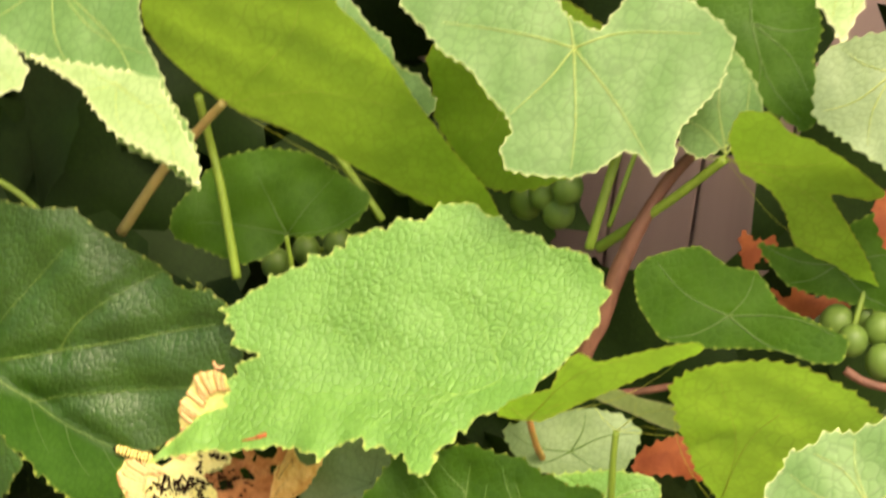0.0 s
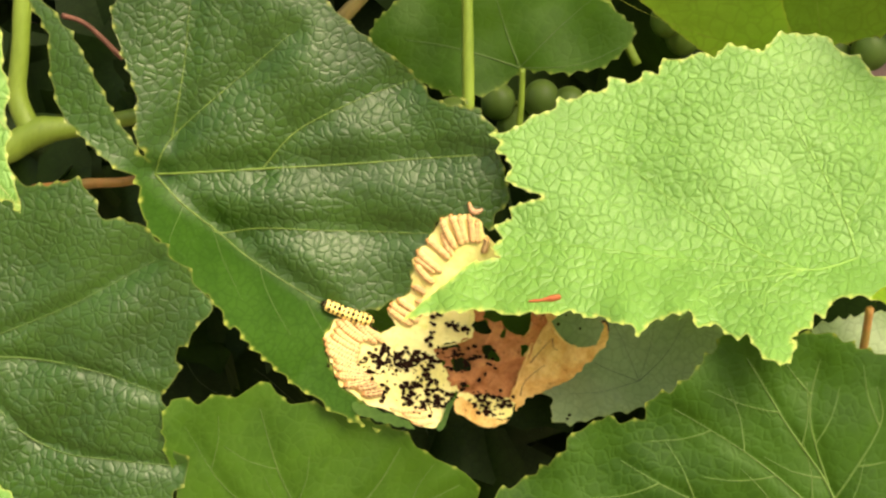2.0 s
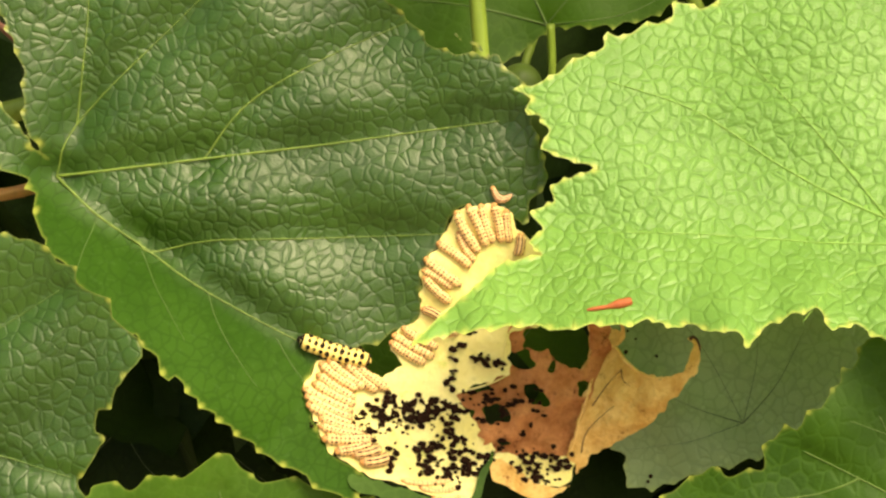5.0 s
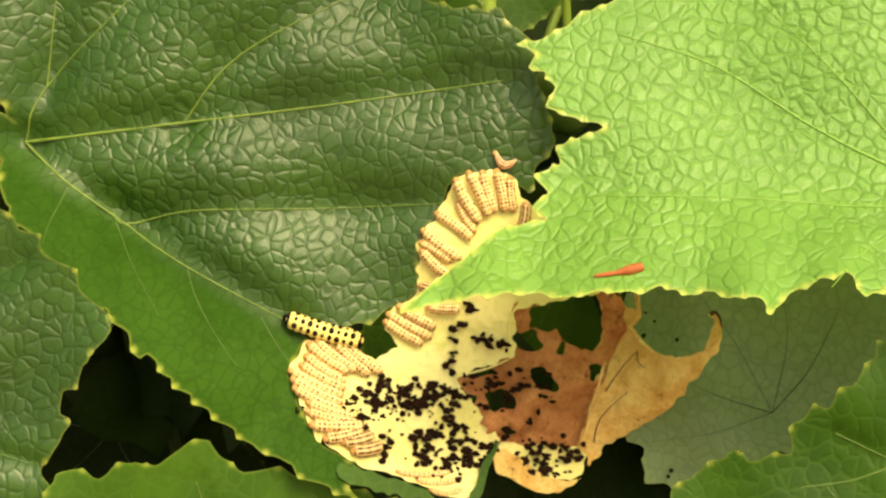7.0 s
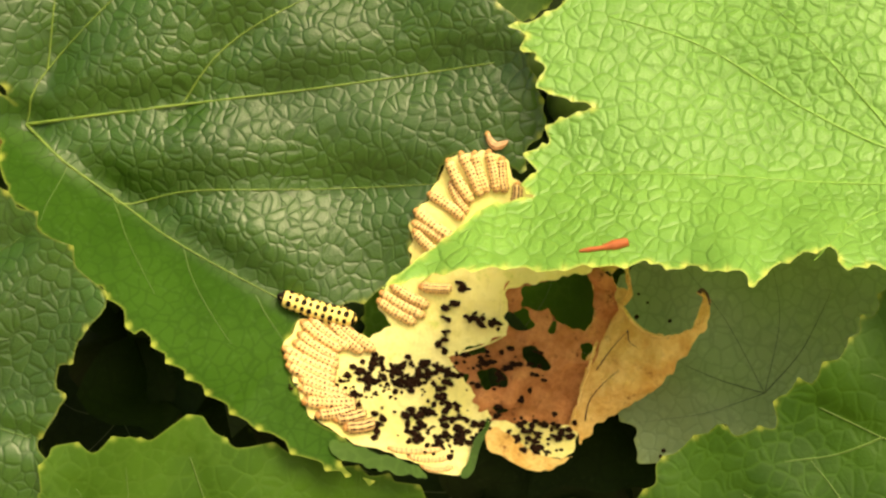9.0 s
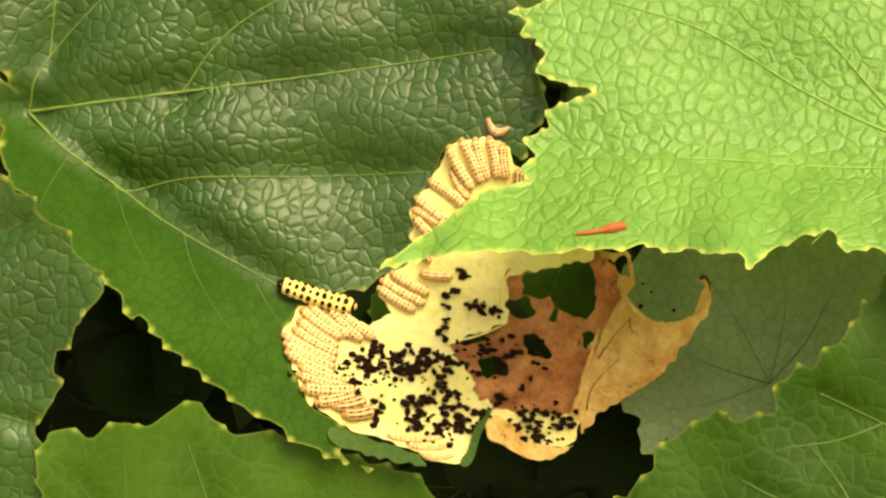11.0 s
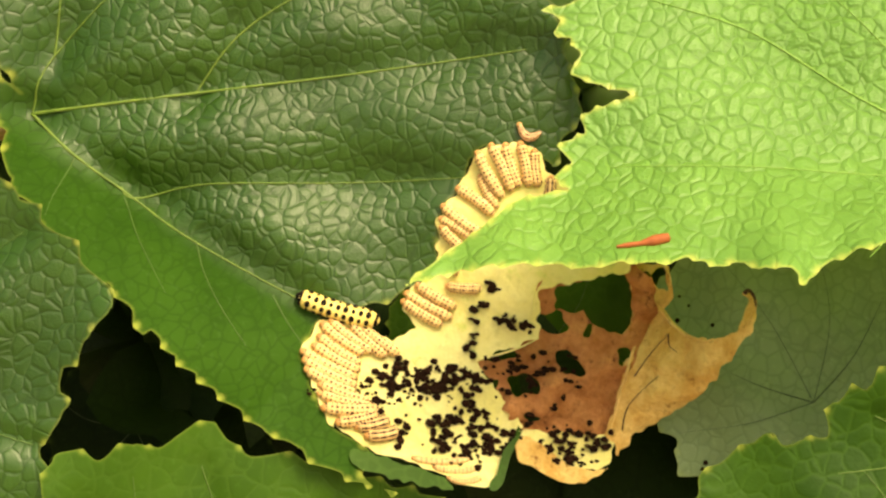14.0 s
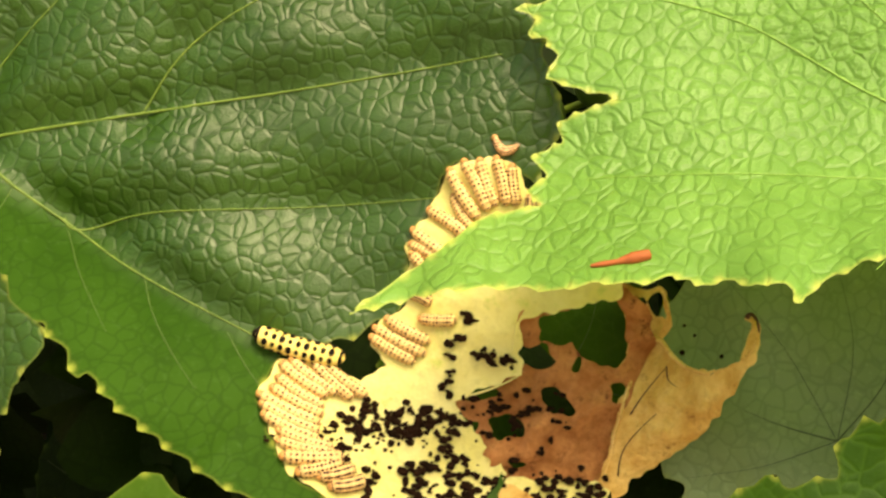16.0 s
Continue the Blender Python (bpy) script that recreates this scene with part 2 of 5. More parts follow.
# Berry green, lowered to carry the shade the bunches hang in.
BERRY = plain_material("shade_toned_berry", (0.15, 0.24, 0.05), (0.11, 0.19, 0.04), 60, 0.45, 0.2, through_light=0.2)
BOARD = plain_material("mauve_board", (0.55, 0.40, 0.39), (0.46, 0.33, 0.32), 6, 0.8, 0.5, 0.002, stretch=(1, 1, 0.1))
DEAD = plain_material("dead_vine_leaf", (0.50, 0.14, 0.05), (0.30, 0.07, 0.03), 60, 0.7, 0.6, through_light=0.3)
# Soil colour raised so that it throws light up onto the leaves.
SOIL = plain_material("garden_soil", (0.34, 0.28, 0.20), (0.25, 0.19, 0.13), 8, 0.95, 0.9, 0.02)


# ---- mesh helpers ----
def part(name, bm, material, parent=None, label="", smooth=True):
    me = bpy.data.meshes.new(name)
    bm.to_mesh(me)
    bm.free()
    return dress(name, me, material, parent, label, smooth)


def dress(name, me, material, parent=None, label="", smooth=True):
    me.materials.append(material)
    if smooth:
        me.polygons.foreach_set("use_smooth", [True] * len(me.polygons))
    ob = new(name, me)
    ob.parent = parent
    if label:
        tagged(ob, label)
    return ob


def tube(points, radii, sides=8, bumpy=0.0):
    """A tapered round stem through the points."""
    P = spline([Vector(p) for p in points], 6, False)
    n = len(P)
    verts, faces = [], []
    for i, p in enumerate(P):
        way = (P[min(i + 1, n - 1)] - P[max(i - 1, 0)]).normalized()
        side = way.cross(Vector((0.13, 1, 0.07))).normalized()
        up = side.cross(way)
        f = i / (n - 1) * (len(radii) - 1)
        k = min(int(f), len(radii) - 2)
        r = radii[k] + (radii[k + 1] - radii[k]) * (f - k)
        r *= 1 + bumpy * noise.noise(p * 300)
        for s in range(sides):
            a = 2 * math.pi * s / sides
            verts.append(p + r * (math.cos(a) * side + math.sin(a) * up))
    for i in range(n - 1):
        for s in range(sides):
            t = (s + 1) % sides
            faces.append((i * sides + s, i * sides + t, (i + 1) * sides + t, (i + 1) * sides + s))
    faces += [tuple(range(sides))[::-1], tuple((n - 1) * sides + s for s in range(sides))]
    me = bpy.data.meshes.new("tube")
    me.from_pydata(verts, [], faces)
    return me


def spline(P, steps, closed):
    """Catmull-Rom through the points."""
    n, out = len(P), []
    for i in range(n if closed else n - 1):
        a, b, c, d = (P[(i + k) % n] if closed else P[min(max(i + k, 0), n - 1)] for k in (-1, 0, 1, 2))
        for s in range(steps):
            t = s / steps
            out.append(0.5 * (2 * b + (c - a) * t + (2 * a - 5 * b + 4 * c - d) * t * t + (3 * b - 3 * c + d - a) * t**3))
    if not closed:
        out.append(P[-1])
    return out


def toothed(edge, teeth, pitch, rng, soft=0.5):
    """The outline in metres, evenly sampled, with the saw teeth of a vine leaf."""
    rough = np.array([tuple(p) for p in spline([Vector((x, z, 0)) for x, z in edge], 8, True)])[:, :2] * 1e-3
    sharp = np.array([tuple(p) for p in linear(edge, 8)]) * 1e-3
    rough = soft * rough + (1 - soft) * sharp
    loop = np.vstack([rough, rough[:1]])
    along = np.r_[0, np.cumsum(np.hypot(*np.diff(loop, axis=0).T))]
    count = int(np.clip(along[-1] / 0.0004, 160, 1100))
    s = np.linspace(0, along[-1], count, endpoint=False)
    xy = np.stack([np.interp(s, along, loop[:, k]) for k in (0, 1)], 1)
    if teeth:
        way = np.roll(xy, -2, 0) - np.roll(xy, 2, 0)
        way /= np.linalg.norm(way, axis=1)[:, None] + 1e-9
        turn = np.sign(np.sum(xy[:, 0] * np.roll(xy[:, 1], -1) - xy[:, 1] * np.roll(xy[:, 0], -1)))
        out = np.stack([way[:, 1], -way[:, 0]], 1) * turn
        knots = np.cumsum(rng.uniform(0.55, 1.45, int(1.6 * along[-1] / pitch) + 12)) * pitch
        size = rng.uniform(0.4, 1.25, len(knots))
        k = np.searchsorted(knots, s)
        start = np.where(k > 0, knots[np.maximum(k - 1, 0)], 0)
        f = (s - start) / (knots[k] - start)
        saw = np.where(f < 0.68, (f / 0.68) ** 1.5, ((1 - f) / 0.32) ** 1.4) - 0.3
        xy = xy + out * (saw * size[k] * teeth)[:, None]
        peak = (saw > np.roll(saw, 1)) & (saw >= np.roll(saw, -1)) & (saw > 0.4)
        tips = xy[peak]
        return xy, tips
    return xy, np.zeros((0, 2))


def linear(edge, steps):
    n = len(edge)
    for i in range(n):
        (ax, az), (bx, bz) = edge[i], edge[(i + 1) % n]
        for s in range(steps):
            t = s / steps
            yield ax + (bx - ax) * t, az + (bz - az) * t


FOLD_SOFT = 0.003


def bent(x, z, slope, fold=None, grooves=(), wave=0.0006, seed=0, cup=0.0, droop=0.0, ruffle=0.0):
    """How far the blade lies back (y) at places x, z from its stalk: tilt, a crease, grooves along the veins, waves."""
    y = slope[0] * x + slope[1] * z + cup * (x * x + z * z) + droop * z * z
    if fold:
        (ux, uz), steep, low = fold
        s, d = ux * x + uz * z, uz * x - ux * z
        y = y - steep * np.clip(1 - (s - 0.045) / 0.03, low, 1) * (0.5 * (d + np.sqrt(d * d + FOLD_SOFT**2)) - FOLD_SOFT / 2)
        if ruffle:
            y = y + ruffle * np.clip(d / 0.02, 0, 1.5) ** 1.5 * np.sin(330 * s + 1.2 * np.sin(120 * s))
    r = np.random.default_rng(seed)
    for k in range(5):
        a, w = r.uniform(0, 2 * math.pi), r.uniform(90, 420)
        y = y + wave * np.sin(w * (x * math.cos(a) + z * math.sin(a)) + r.uniform(0, 6.28)) * (150 / w)
    for line, depth, wide in grooves:
        y = y + depth * np.exp(-(apart(x, z, line) / wide) ** 2)
    return y


def apart(x, z, line):
    """Distance from a polyline given in mm."""
    best = np.full(np.shape(x), 1.0)
    for (ax, az), (bx, bz) in zip(line, line[1:]):
        ax, az, bx, bz = (v * 1e-3 for v in (ax, az, bx, bz))
        lx, lz = bx - ax, bz - az
        t = np.clip(((x - ax) * lx + (z - az) * lz) / (lx * lx + lz * lz + 1e-12), 0, 1)
        best = np.minimum(best, np.hypot(x - ax - t * lx, z - az - t * lz))
    return best


def blade_mesh(edge, form, teeth, pitch, cell, seed, soft=0.5, fold=None, pucker=1.0):
    """A fine net of faces inside the toothed margin, its border drawn onto the margin."""
    rim, tips = toothed(edge, teeth, pitch, np.random.default_rng(seed), soft)
    low, high = rim.min(0) - cell, rim.max(0) + cell
    nx, nz = (np.ceil((high - low) / cell).astype(int) + 1)
    gx, gz = np.meshgrid(low[0] + cell * np.arange(nx), low[1] + cell * np.arange(nz), indexing="ij")
    keep = inside(gx + cell / 2, gz + cell / 2, rim.tolist())
    keep[-1, :] = keep[:, -1] = False
    i, j = np.nonzero(keep)
    quads = np.stack([i * nz + j, i * nz + j + 1, (i + 1) * nz + j + 1, (i + 1) * nz + j], 1)
    used, back = np.unique(quads, return_inverse=True)
    quads = back.reshape(-1, 4)
    x, z = gx.ravel()[used], gz.ravel()[used]
    edges = np.sort(np.concatenate([quads[:, [k, (k + 1) % 4]] for k in range(4)]), 1)
    pairs, seen = np.unique(edges, axis=0, return_counts=True)
    border = np.unique(pairs[seen == 1])
    ends = np.roll(rim, -1, 0)
    way = ends - rim
    size = (way**2).sum(1) + 1e-16
    far = np.full(len(x), 1.0)
    for start in range(0, len(x), 4000):
        p = np.stack([x, z], 1)[start : start + 4000, None, :]
        t = np.clip(((p - rim) * way).sum(-1) / size, 0, 1)
        d = ((p - rim - t[..., None] * way) ** 2).sum(-1)
        best = d.argmin(1)
        far[start : start + 4000] = np.sqrt(d[np.arange(len(d)), best])
        own = np.arange(start, min(start + 4000, len(x)))
        snap = np.isin(own, border)
        spot = rim[best] + t[np.arange(len(d)), best][:, None] * way[best]
        x[own[snap]], z[own[snap]] = spot[snap, 0], spot[snap, 1]
    far[border] = 0
    point = np.zeros(len(x))
    for px, pz in tips:
        k = border[np.argmin((x[border] - px) ** 2 + (z[border] - pz) ** 2)]
        if math.hypot(x[k] - px, z[k] - pz) < 2.5 * cell:
            x[k], z[k] = px, pz
        point = np.maximum(point, np.clip(1.3 - np.hypot(x - px, z - pz) / 0.0009, 0, 1))
    y = form(x, z)
    me = bpy.data.meshes.new("blade")
    me.from_pydata(np.stack([x, y, z], 1).tolist(), [], quads[:, ::-1].tolist())
    me.attributes.new("margin", "FLOAT", "POINT").data.foreach_set("value", np.clip(1 - far / 0.03, 0, 1).astype(np.float32))
    smooth = 1 - 0.45 * np.clip(1 - far / 0.012, 0, 1)
    if fold and fold[2] < 1:
        smooth = smooth * np.clip(1 - (fold[0][1] * x - fold[0][0] * z) / 0.003, 0.05, 1)
    satin = np.clip((fold[0][1] * x - fold[0][0] * z) / 0.004 + 0.5, 0, 1) if fold and fold[2] < 1 else 0 * x
    me.attributes.new("satin", "FLOAT", "POINT").data.foreach_set("value", satin.astype(np.float32))
    me.attributes.new("tip", "FLOAT", "POINT").data.foreach_set("value", point.astype(np.float32))
    smooth = pucker * smooth * (0.8 + 0.28 * np.sin(95 * x + 2 * np.sin(70 * z + seed)) + 0.2 * np.sin(61 * z - 130 * x + seed))
    me.attributes.new("quilt", "FLOAT", "POINT").data.foreach_set("value", smooth.astype(np.float32))
    return me


def inside(x, z, poly):
    hit = np.zeros(np.shape(x), bool)
    n = len(poly)
    for i in range(n):
        (ax, az), (bx, bz) = poly[i], poly[(i + 1) % n]
        if az != bz:
            hit ^= ((az > z) != (bz > z)) & (x < (bx - ax) * (z - az) / (bz - az) + ax)
    return hit


def vein_mesh(line, form, thick, lift=0.00012):
    """A slim rib that lies on the blade along a line given in mm."""
    P = spline([Vector((x, z, 0)) * 1e-3 for x, z in line], 7, False)
    x, z = np.array([p.x for p in P]), np.array([p.y for p in P])
    y = form(x, z) - lift
    pts = [Vector(p) for p in zip(x, y, z)]
    return tube(pts[::2] + ([pts[-1]] if len(pts) % 2 == 0 else []), [thick, thick * 0.3], 6)


def side_veins(edge, count=5):
    """Main veins from the stalk to the lobes, in mm, where no others are given."""
    out = []
    step = len(edge) / count
    for k in range(count):
        x, z = edge[int(step * (k + 0.5)) % len(edge)]
        bend = 0.08 * (-1) ** k
        out.append([(0, 0), (0.5 * x - bend * z, 0.5 * z + bend * x), (0.9 * x, 0.9 * z)])
    return out


def branches(veins, step, reach):
    """Side veins that leave the main ones in turn on either side and curve towards the margin."""
    out = []
    for v in veins:
        P = spline([Vector((x, z, 0)) for x, z in v], 6, False)
        run = 0.0
        side = 1
        for a, b in zip(P, P[1:]):
            run += (b - a).length
            if run > step:
                run, side = 0.0, -side
                way = (b - a).normalized()
                off = Vector((-way.y, way.x, 0)) * side
                size = reach * (0.75 + 0.4 * abs(noise.noise(b * 0.37)))
                c, d, e = b + (way * 0.5 + off * 0.6) * size * 0.45, b + (way * 0.9 + off * 0.95) * size * 0.75, b + (way * 1.35 + off * 1.15) * size
                out.append([(p.x, p.y) for p in (b, c, d, e)])
    return out


LEAF_SEED, LEAF_FORMS = [10], []


def grape_leaf(label, at, slope, edge, material, veins=None, vein_material=VEIN, teeth=0.0012, pitch=0.0045, rings=46, fold=None,
               wave=0.0006, groove=0.00015, groove_wide=0.002, thick=0.0003, soft=0.5, cup=0.0, droop=0.0, pucker=0.6, ribs=None, ruffle=0.0, stalk=None, stalk_material=STEM_GREEN, stalk_thick=0.0012):
    """A vine leaf: an Empty at its stalk with blade, veins and, where it shows, the stalk."""
    LEAF_SEED[0] += 1
    seed = LEAF_SEED[0]
    thing = tagged(new("grape_leaf"), label, "leaf", "leaves of the grape vine")
    thing.location = at
    veins = side_veins(edge) if veins is None else veins
    vein_material = VEIN_DARK if material is SHADE_TONED else vein_material

    def form(x, z):
        return bent(x, z, slope, fold, [(v, groove, groove_wide) for v in veins], wave, seed, cup, droop, ruffle)

    LEAF_FORMS.append(form)
    blade = dress("blade", blade_mesh(edge, form, teeth, pitch, 0.00045 if rings > 100 else 0.0007, seed, soft, fold, pucker), material, thing)
    for k, v in enumerate(veins):
        dress("vein", vein_mesh(v, form, thick * (1 if v[0] == (0, 0) or k < 2 else 0.65)), vein_material, blade)
    if ribs:
        outline = [(x * 1e-3, z * 1e-3) for x, z in edge]
        for v in branches(veins, *ribs):
            if inside(np.array([v[-1][0] * 1e-3]), np.array([v[-1][1] * 1e-3]), outline)[0]:
                dress("vein", vein_mesh(v, form, thick * 0.55), vein_material, blade)
    if stalk:
        pts = [Vector(p) - Vector(at) for p in stalk]
        dress("petiole", tube(pts, [stalk_thick * 0.9, stalk_thick, stalk_thick * 1.2], 10, 0.08), stalk_material, thing)
    return thing


# ---- the setting ----
def box(bm, x0, x1, y0, y1, z0, z1, bevel=0.0):
    r = bmesh.ops.create_cube(bm, size=1)
    bmesh.ops.scale(bm, vec=(x1 - x0, y1 - y0, z1 - z0), verts=r["verts"])
    bmesh.ops.translate(bm, vec=((x0 + x1) / 2, (y0 + y1) / 2, (z0 + z1) / 2), verts=r["verts"])
    if bevel:
        bmesh.ops.bevel(bm, geom=list({e for v in r["verts"] for e in v.link_edges}), offset=bevel, segments=2, affect="EDGES")


# Ground out of view; its pale soil serves as a reflector.
bm = bmesh.new()
bmesh.ops.create_grid(bm, x_segments=60, y_segments=60, size=60)
for v in bm.verts:
    v.co.z = 0.02 * noise.noise(v.co * 0.7)
ground = tagged(part("ground", bm, SOIL), "garden soil under the vine, out of view, paled to bounce light", "ground", kind="structure")
ground.location = (0, 0, -0.95)
fence = tagged(new("wall_back"), "weathered mauve board fence behind the vine", "fence", kind="structure")
fence.location = (0, 0.42, -0.95)
for k in range(-26, 40):
    bm = bmesh.new()
    w = 0.045
    box(bm, k * w + 0.0008, (k + 1) * w - 0.0008, 0.002 * noise.noise(Vector((k * 1.7, 0, 0))), 0.02, 0.0, 1.9, 0.0012)
    part("board", bm, BOARD, fence, smooth=False)
bm = bmesh.new()
box(bm, -26 * 0.045, 40 * 0.045, 0.021, 0.04, 0.0, 1.9)
part("backing", bm, BOARD, fence, smooth=False)

# ---- leaves, nearest the caterpillars first ----
CREASE = ((0.9310, -0.3650), 1.2, 0.45)
A_AT, A_SLOPE = (-0.0567, -0.0100, 0.0230), (0.18, 0.1)
A_VEINS = [[(0.1, 2.2), (26.9, 10.8), (50.5, 18.3), (80.0, 28.3)], [(0.1, 2.2), (16.9, -6.9), (30.8, -12.8), (52.8, -20.0)], [(17.8, -7.1), (21.0, -8.4), (32.6, -3.7), (55.4, 0.8), (74.5, 5.4)], [(0.1, 2.2), (2.1, 12.5), (11.7, 27.5), (25.2, 46.7)], [(26.9, 10.8), (33.2, 22.8), (46.0, 34.2), (59.3, 43.5)], [(2.1, 12.5), (0.9, 31.3), (-2.4, 51.2)]]
FLAP_VEINS = [[(18.9, -8.6), (22.4, -12.2), (27.4, -16.8), (32.5, -21.4)], [(47.5, -19.6), (51.5, -23.6), (55.3, -26.8)], [(32.9, -13.4), (36.0, -17.5), (41.7, -22.9), (46.8, -27.7)], [(9.9, -3.6), (10.2, -9.2), (10.9, -12.7)]]
eaten_leaf = grape_leaf("large dark green puckered grape leaf, creased and partly eaten", A_AT, A_SLOPE,
           [(-5.9, 11.0), (-8.1, 21.4), (-14.2, 31.1), (-19.9, 40.8), (-19.2, 44.8), (-16.8, 47.8), (-15.8, 56.7), (-6.6, 59.8), (6.9, 60.2), (17.0, 59.9), (26.8, 60.8), (35.7, 55.0), (46.5, 49.7), (56.0, 46.0), (65.8, 39.4), (77.1, 40.6), (68.5, 43.0), (74.0, 40.7), (77.6, 40.8), (78.7, 38.2), (81.5, 37.9), (83.4, 35.8), (85.5, 32.7), (86.6, 28.8), (88.5, 25.7), (89.9, 23.2), (91.4, 19.9), (90.3, 17.5), (89.2, 14.3), (88.6, 9.6), (86.0, 11.3), (75.9, 10.9), (73.8, 4.1), (71.4, -1.7), (72.8, -11.0), (69.0, -14.5), (65.2, -17.6), (56.3, -21.8), (54.6, -26.9), (58.0, -32.9), (63.2, -38.2), (70.9, -41.9), (69.0, -44.7), (75.3, -47.1), (72.0, -46.3), (67.5, -45.7), (60.9, -43.3), (56.6, -41.2), (52.8, -40.4), (46.2, -36.0), (38.1, -30.4), (33.3, -27.0), (32.6, -27.6), (29.8, -25.3), (25.6, -22.1), (21.7, -20.9), (21.3, -21.3), (15.8, -18.1), (9.2, -12.4), (3.0, -7.6), (-3.8, 1.1), (-11.5, 4.3), (-25.1, 12.3), (-30.9, 22.0), (-33.6, 31.8), (-40.7, 38.9), (-44.1, 41.7), (-40.0, 42.8), (-37.0, 39.8), (-27.1, 32.8), (-18.9, 23.7), (-10.8, 14.5), (-4.4, 8.9), (-1.4, 5.2)],
           MATURE, A_VEINS, VEIN_MID, rings=110, fold=CREASE, groove=0.0020, groove_wide=0.0045, teeth=0.0011, pitch=0.006, droop=0.3, wave=0.00045, pucker=1.0,
           stalk=[(-0.0563, 0.0020, 0.0252), (-0.0647, 0.0020, 0.0201), (-0.0755, 0.0040, 0.0160), (-0.0917, 0.0100, 0.0086)], stalk_material=STEM_RED, stalk_thick=0.0013)
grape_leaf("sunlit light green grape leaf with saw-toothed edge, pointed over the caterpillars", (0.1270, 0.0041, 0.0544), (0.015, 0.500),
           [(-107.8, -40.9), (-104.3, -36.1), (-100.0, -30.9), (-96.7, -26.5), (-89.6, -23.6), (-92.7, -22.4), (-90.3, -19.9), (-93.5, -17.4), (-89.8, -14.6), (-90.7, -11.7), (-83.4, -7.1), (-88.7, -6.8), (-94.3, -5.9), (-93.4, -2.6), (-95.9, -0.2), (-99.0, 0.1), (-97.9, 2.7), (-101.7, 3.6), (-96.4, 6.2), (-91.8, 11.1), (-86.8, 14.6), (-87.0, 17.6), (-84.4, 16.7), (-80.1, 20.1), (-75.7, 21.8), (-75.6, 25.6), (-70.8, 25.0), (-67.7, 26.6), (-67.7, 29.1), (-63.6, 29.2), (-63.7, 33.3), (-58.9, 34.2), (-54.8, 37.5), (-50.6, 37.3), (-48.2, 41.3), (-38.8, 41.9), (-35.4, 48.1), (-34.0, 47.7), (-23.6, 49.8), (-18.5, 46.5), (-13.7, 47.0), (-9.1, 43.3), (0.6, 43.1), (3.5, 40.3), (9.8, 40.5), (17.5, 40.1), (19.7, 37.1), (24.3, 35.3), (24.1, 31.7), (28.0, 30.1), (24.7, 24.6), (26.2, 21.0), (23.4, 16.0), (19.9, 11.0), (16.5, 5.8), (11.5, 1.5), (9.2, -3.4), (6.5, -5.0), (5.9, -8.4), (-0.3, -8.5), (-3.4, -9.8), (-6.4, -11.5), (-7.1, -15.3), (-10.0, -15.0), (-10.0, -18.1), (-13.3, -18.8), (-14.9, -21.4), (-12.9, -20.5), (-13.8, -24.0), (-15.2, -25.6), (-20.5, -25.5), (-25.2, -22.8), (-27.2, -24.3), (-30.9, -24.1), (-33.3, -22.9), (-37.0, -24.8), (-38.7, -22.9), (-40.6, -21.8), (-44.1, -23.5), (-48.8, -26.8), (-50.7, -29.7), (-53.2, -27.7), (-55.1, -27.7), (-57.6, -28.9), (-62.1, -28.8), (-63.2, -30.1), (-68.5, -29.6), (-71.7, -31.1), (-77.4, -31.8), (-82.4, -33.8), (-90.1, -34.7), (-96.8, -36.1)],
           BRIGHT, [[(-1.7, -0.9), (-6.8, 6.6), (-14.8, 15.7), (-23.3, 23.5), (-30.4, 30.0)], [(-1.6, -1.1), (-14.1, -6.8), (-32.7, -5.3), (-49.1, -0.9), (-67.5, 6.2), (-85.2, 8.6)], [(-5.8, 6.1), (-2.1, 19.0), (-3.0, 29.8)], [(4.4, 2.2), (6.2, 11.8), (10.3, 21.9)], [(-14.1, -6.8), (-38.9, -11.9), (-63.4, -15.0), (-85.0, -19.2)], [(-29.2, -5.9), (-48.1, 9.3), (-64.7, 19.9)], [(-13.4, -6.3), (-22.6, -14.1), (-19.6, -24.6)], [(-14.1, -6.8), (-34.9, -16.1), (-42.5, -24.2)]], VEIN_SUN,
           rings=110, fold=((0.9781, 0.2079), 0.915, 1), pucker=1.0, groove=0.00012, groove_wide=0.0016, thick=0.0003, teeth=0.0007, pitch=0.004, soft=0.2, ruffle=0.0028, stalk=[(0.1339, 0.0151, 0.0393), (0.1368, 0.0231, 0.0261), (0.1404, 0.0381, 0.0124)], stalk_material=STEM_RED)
grape_leaf("folded under lobe of the sunlit leaf, yellow-green underside", (0.1387, -0.0120, 0.0477), (0.200, -1.000), [(-9.6, -0.3), (-5.2, 7.2), (0.4, 11.4), (8.5, 16.2), (11.8, 25.4), (17.6, 33.8), (23.6, 30.6), (39.2, 39.9), (52.9, 45.8), (54.0, 41.5), (43.8, 33.1), (30.0, 20.9), (19.5, 12.6), (4.8, 0.3)], LIME, vein_material=VEIN_LIME, thick=0.0001, teeth=0.0006)
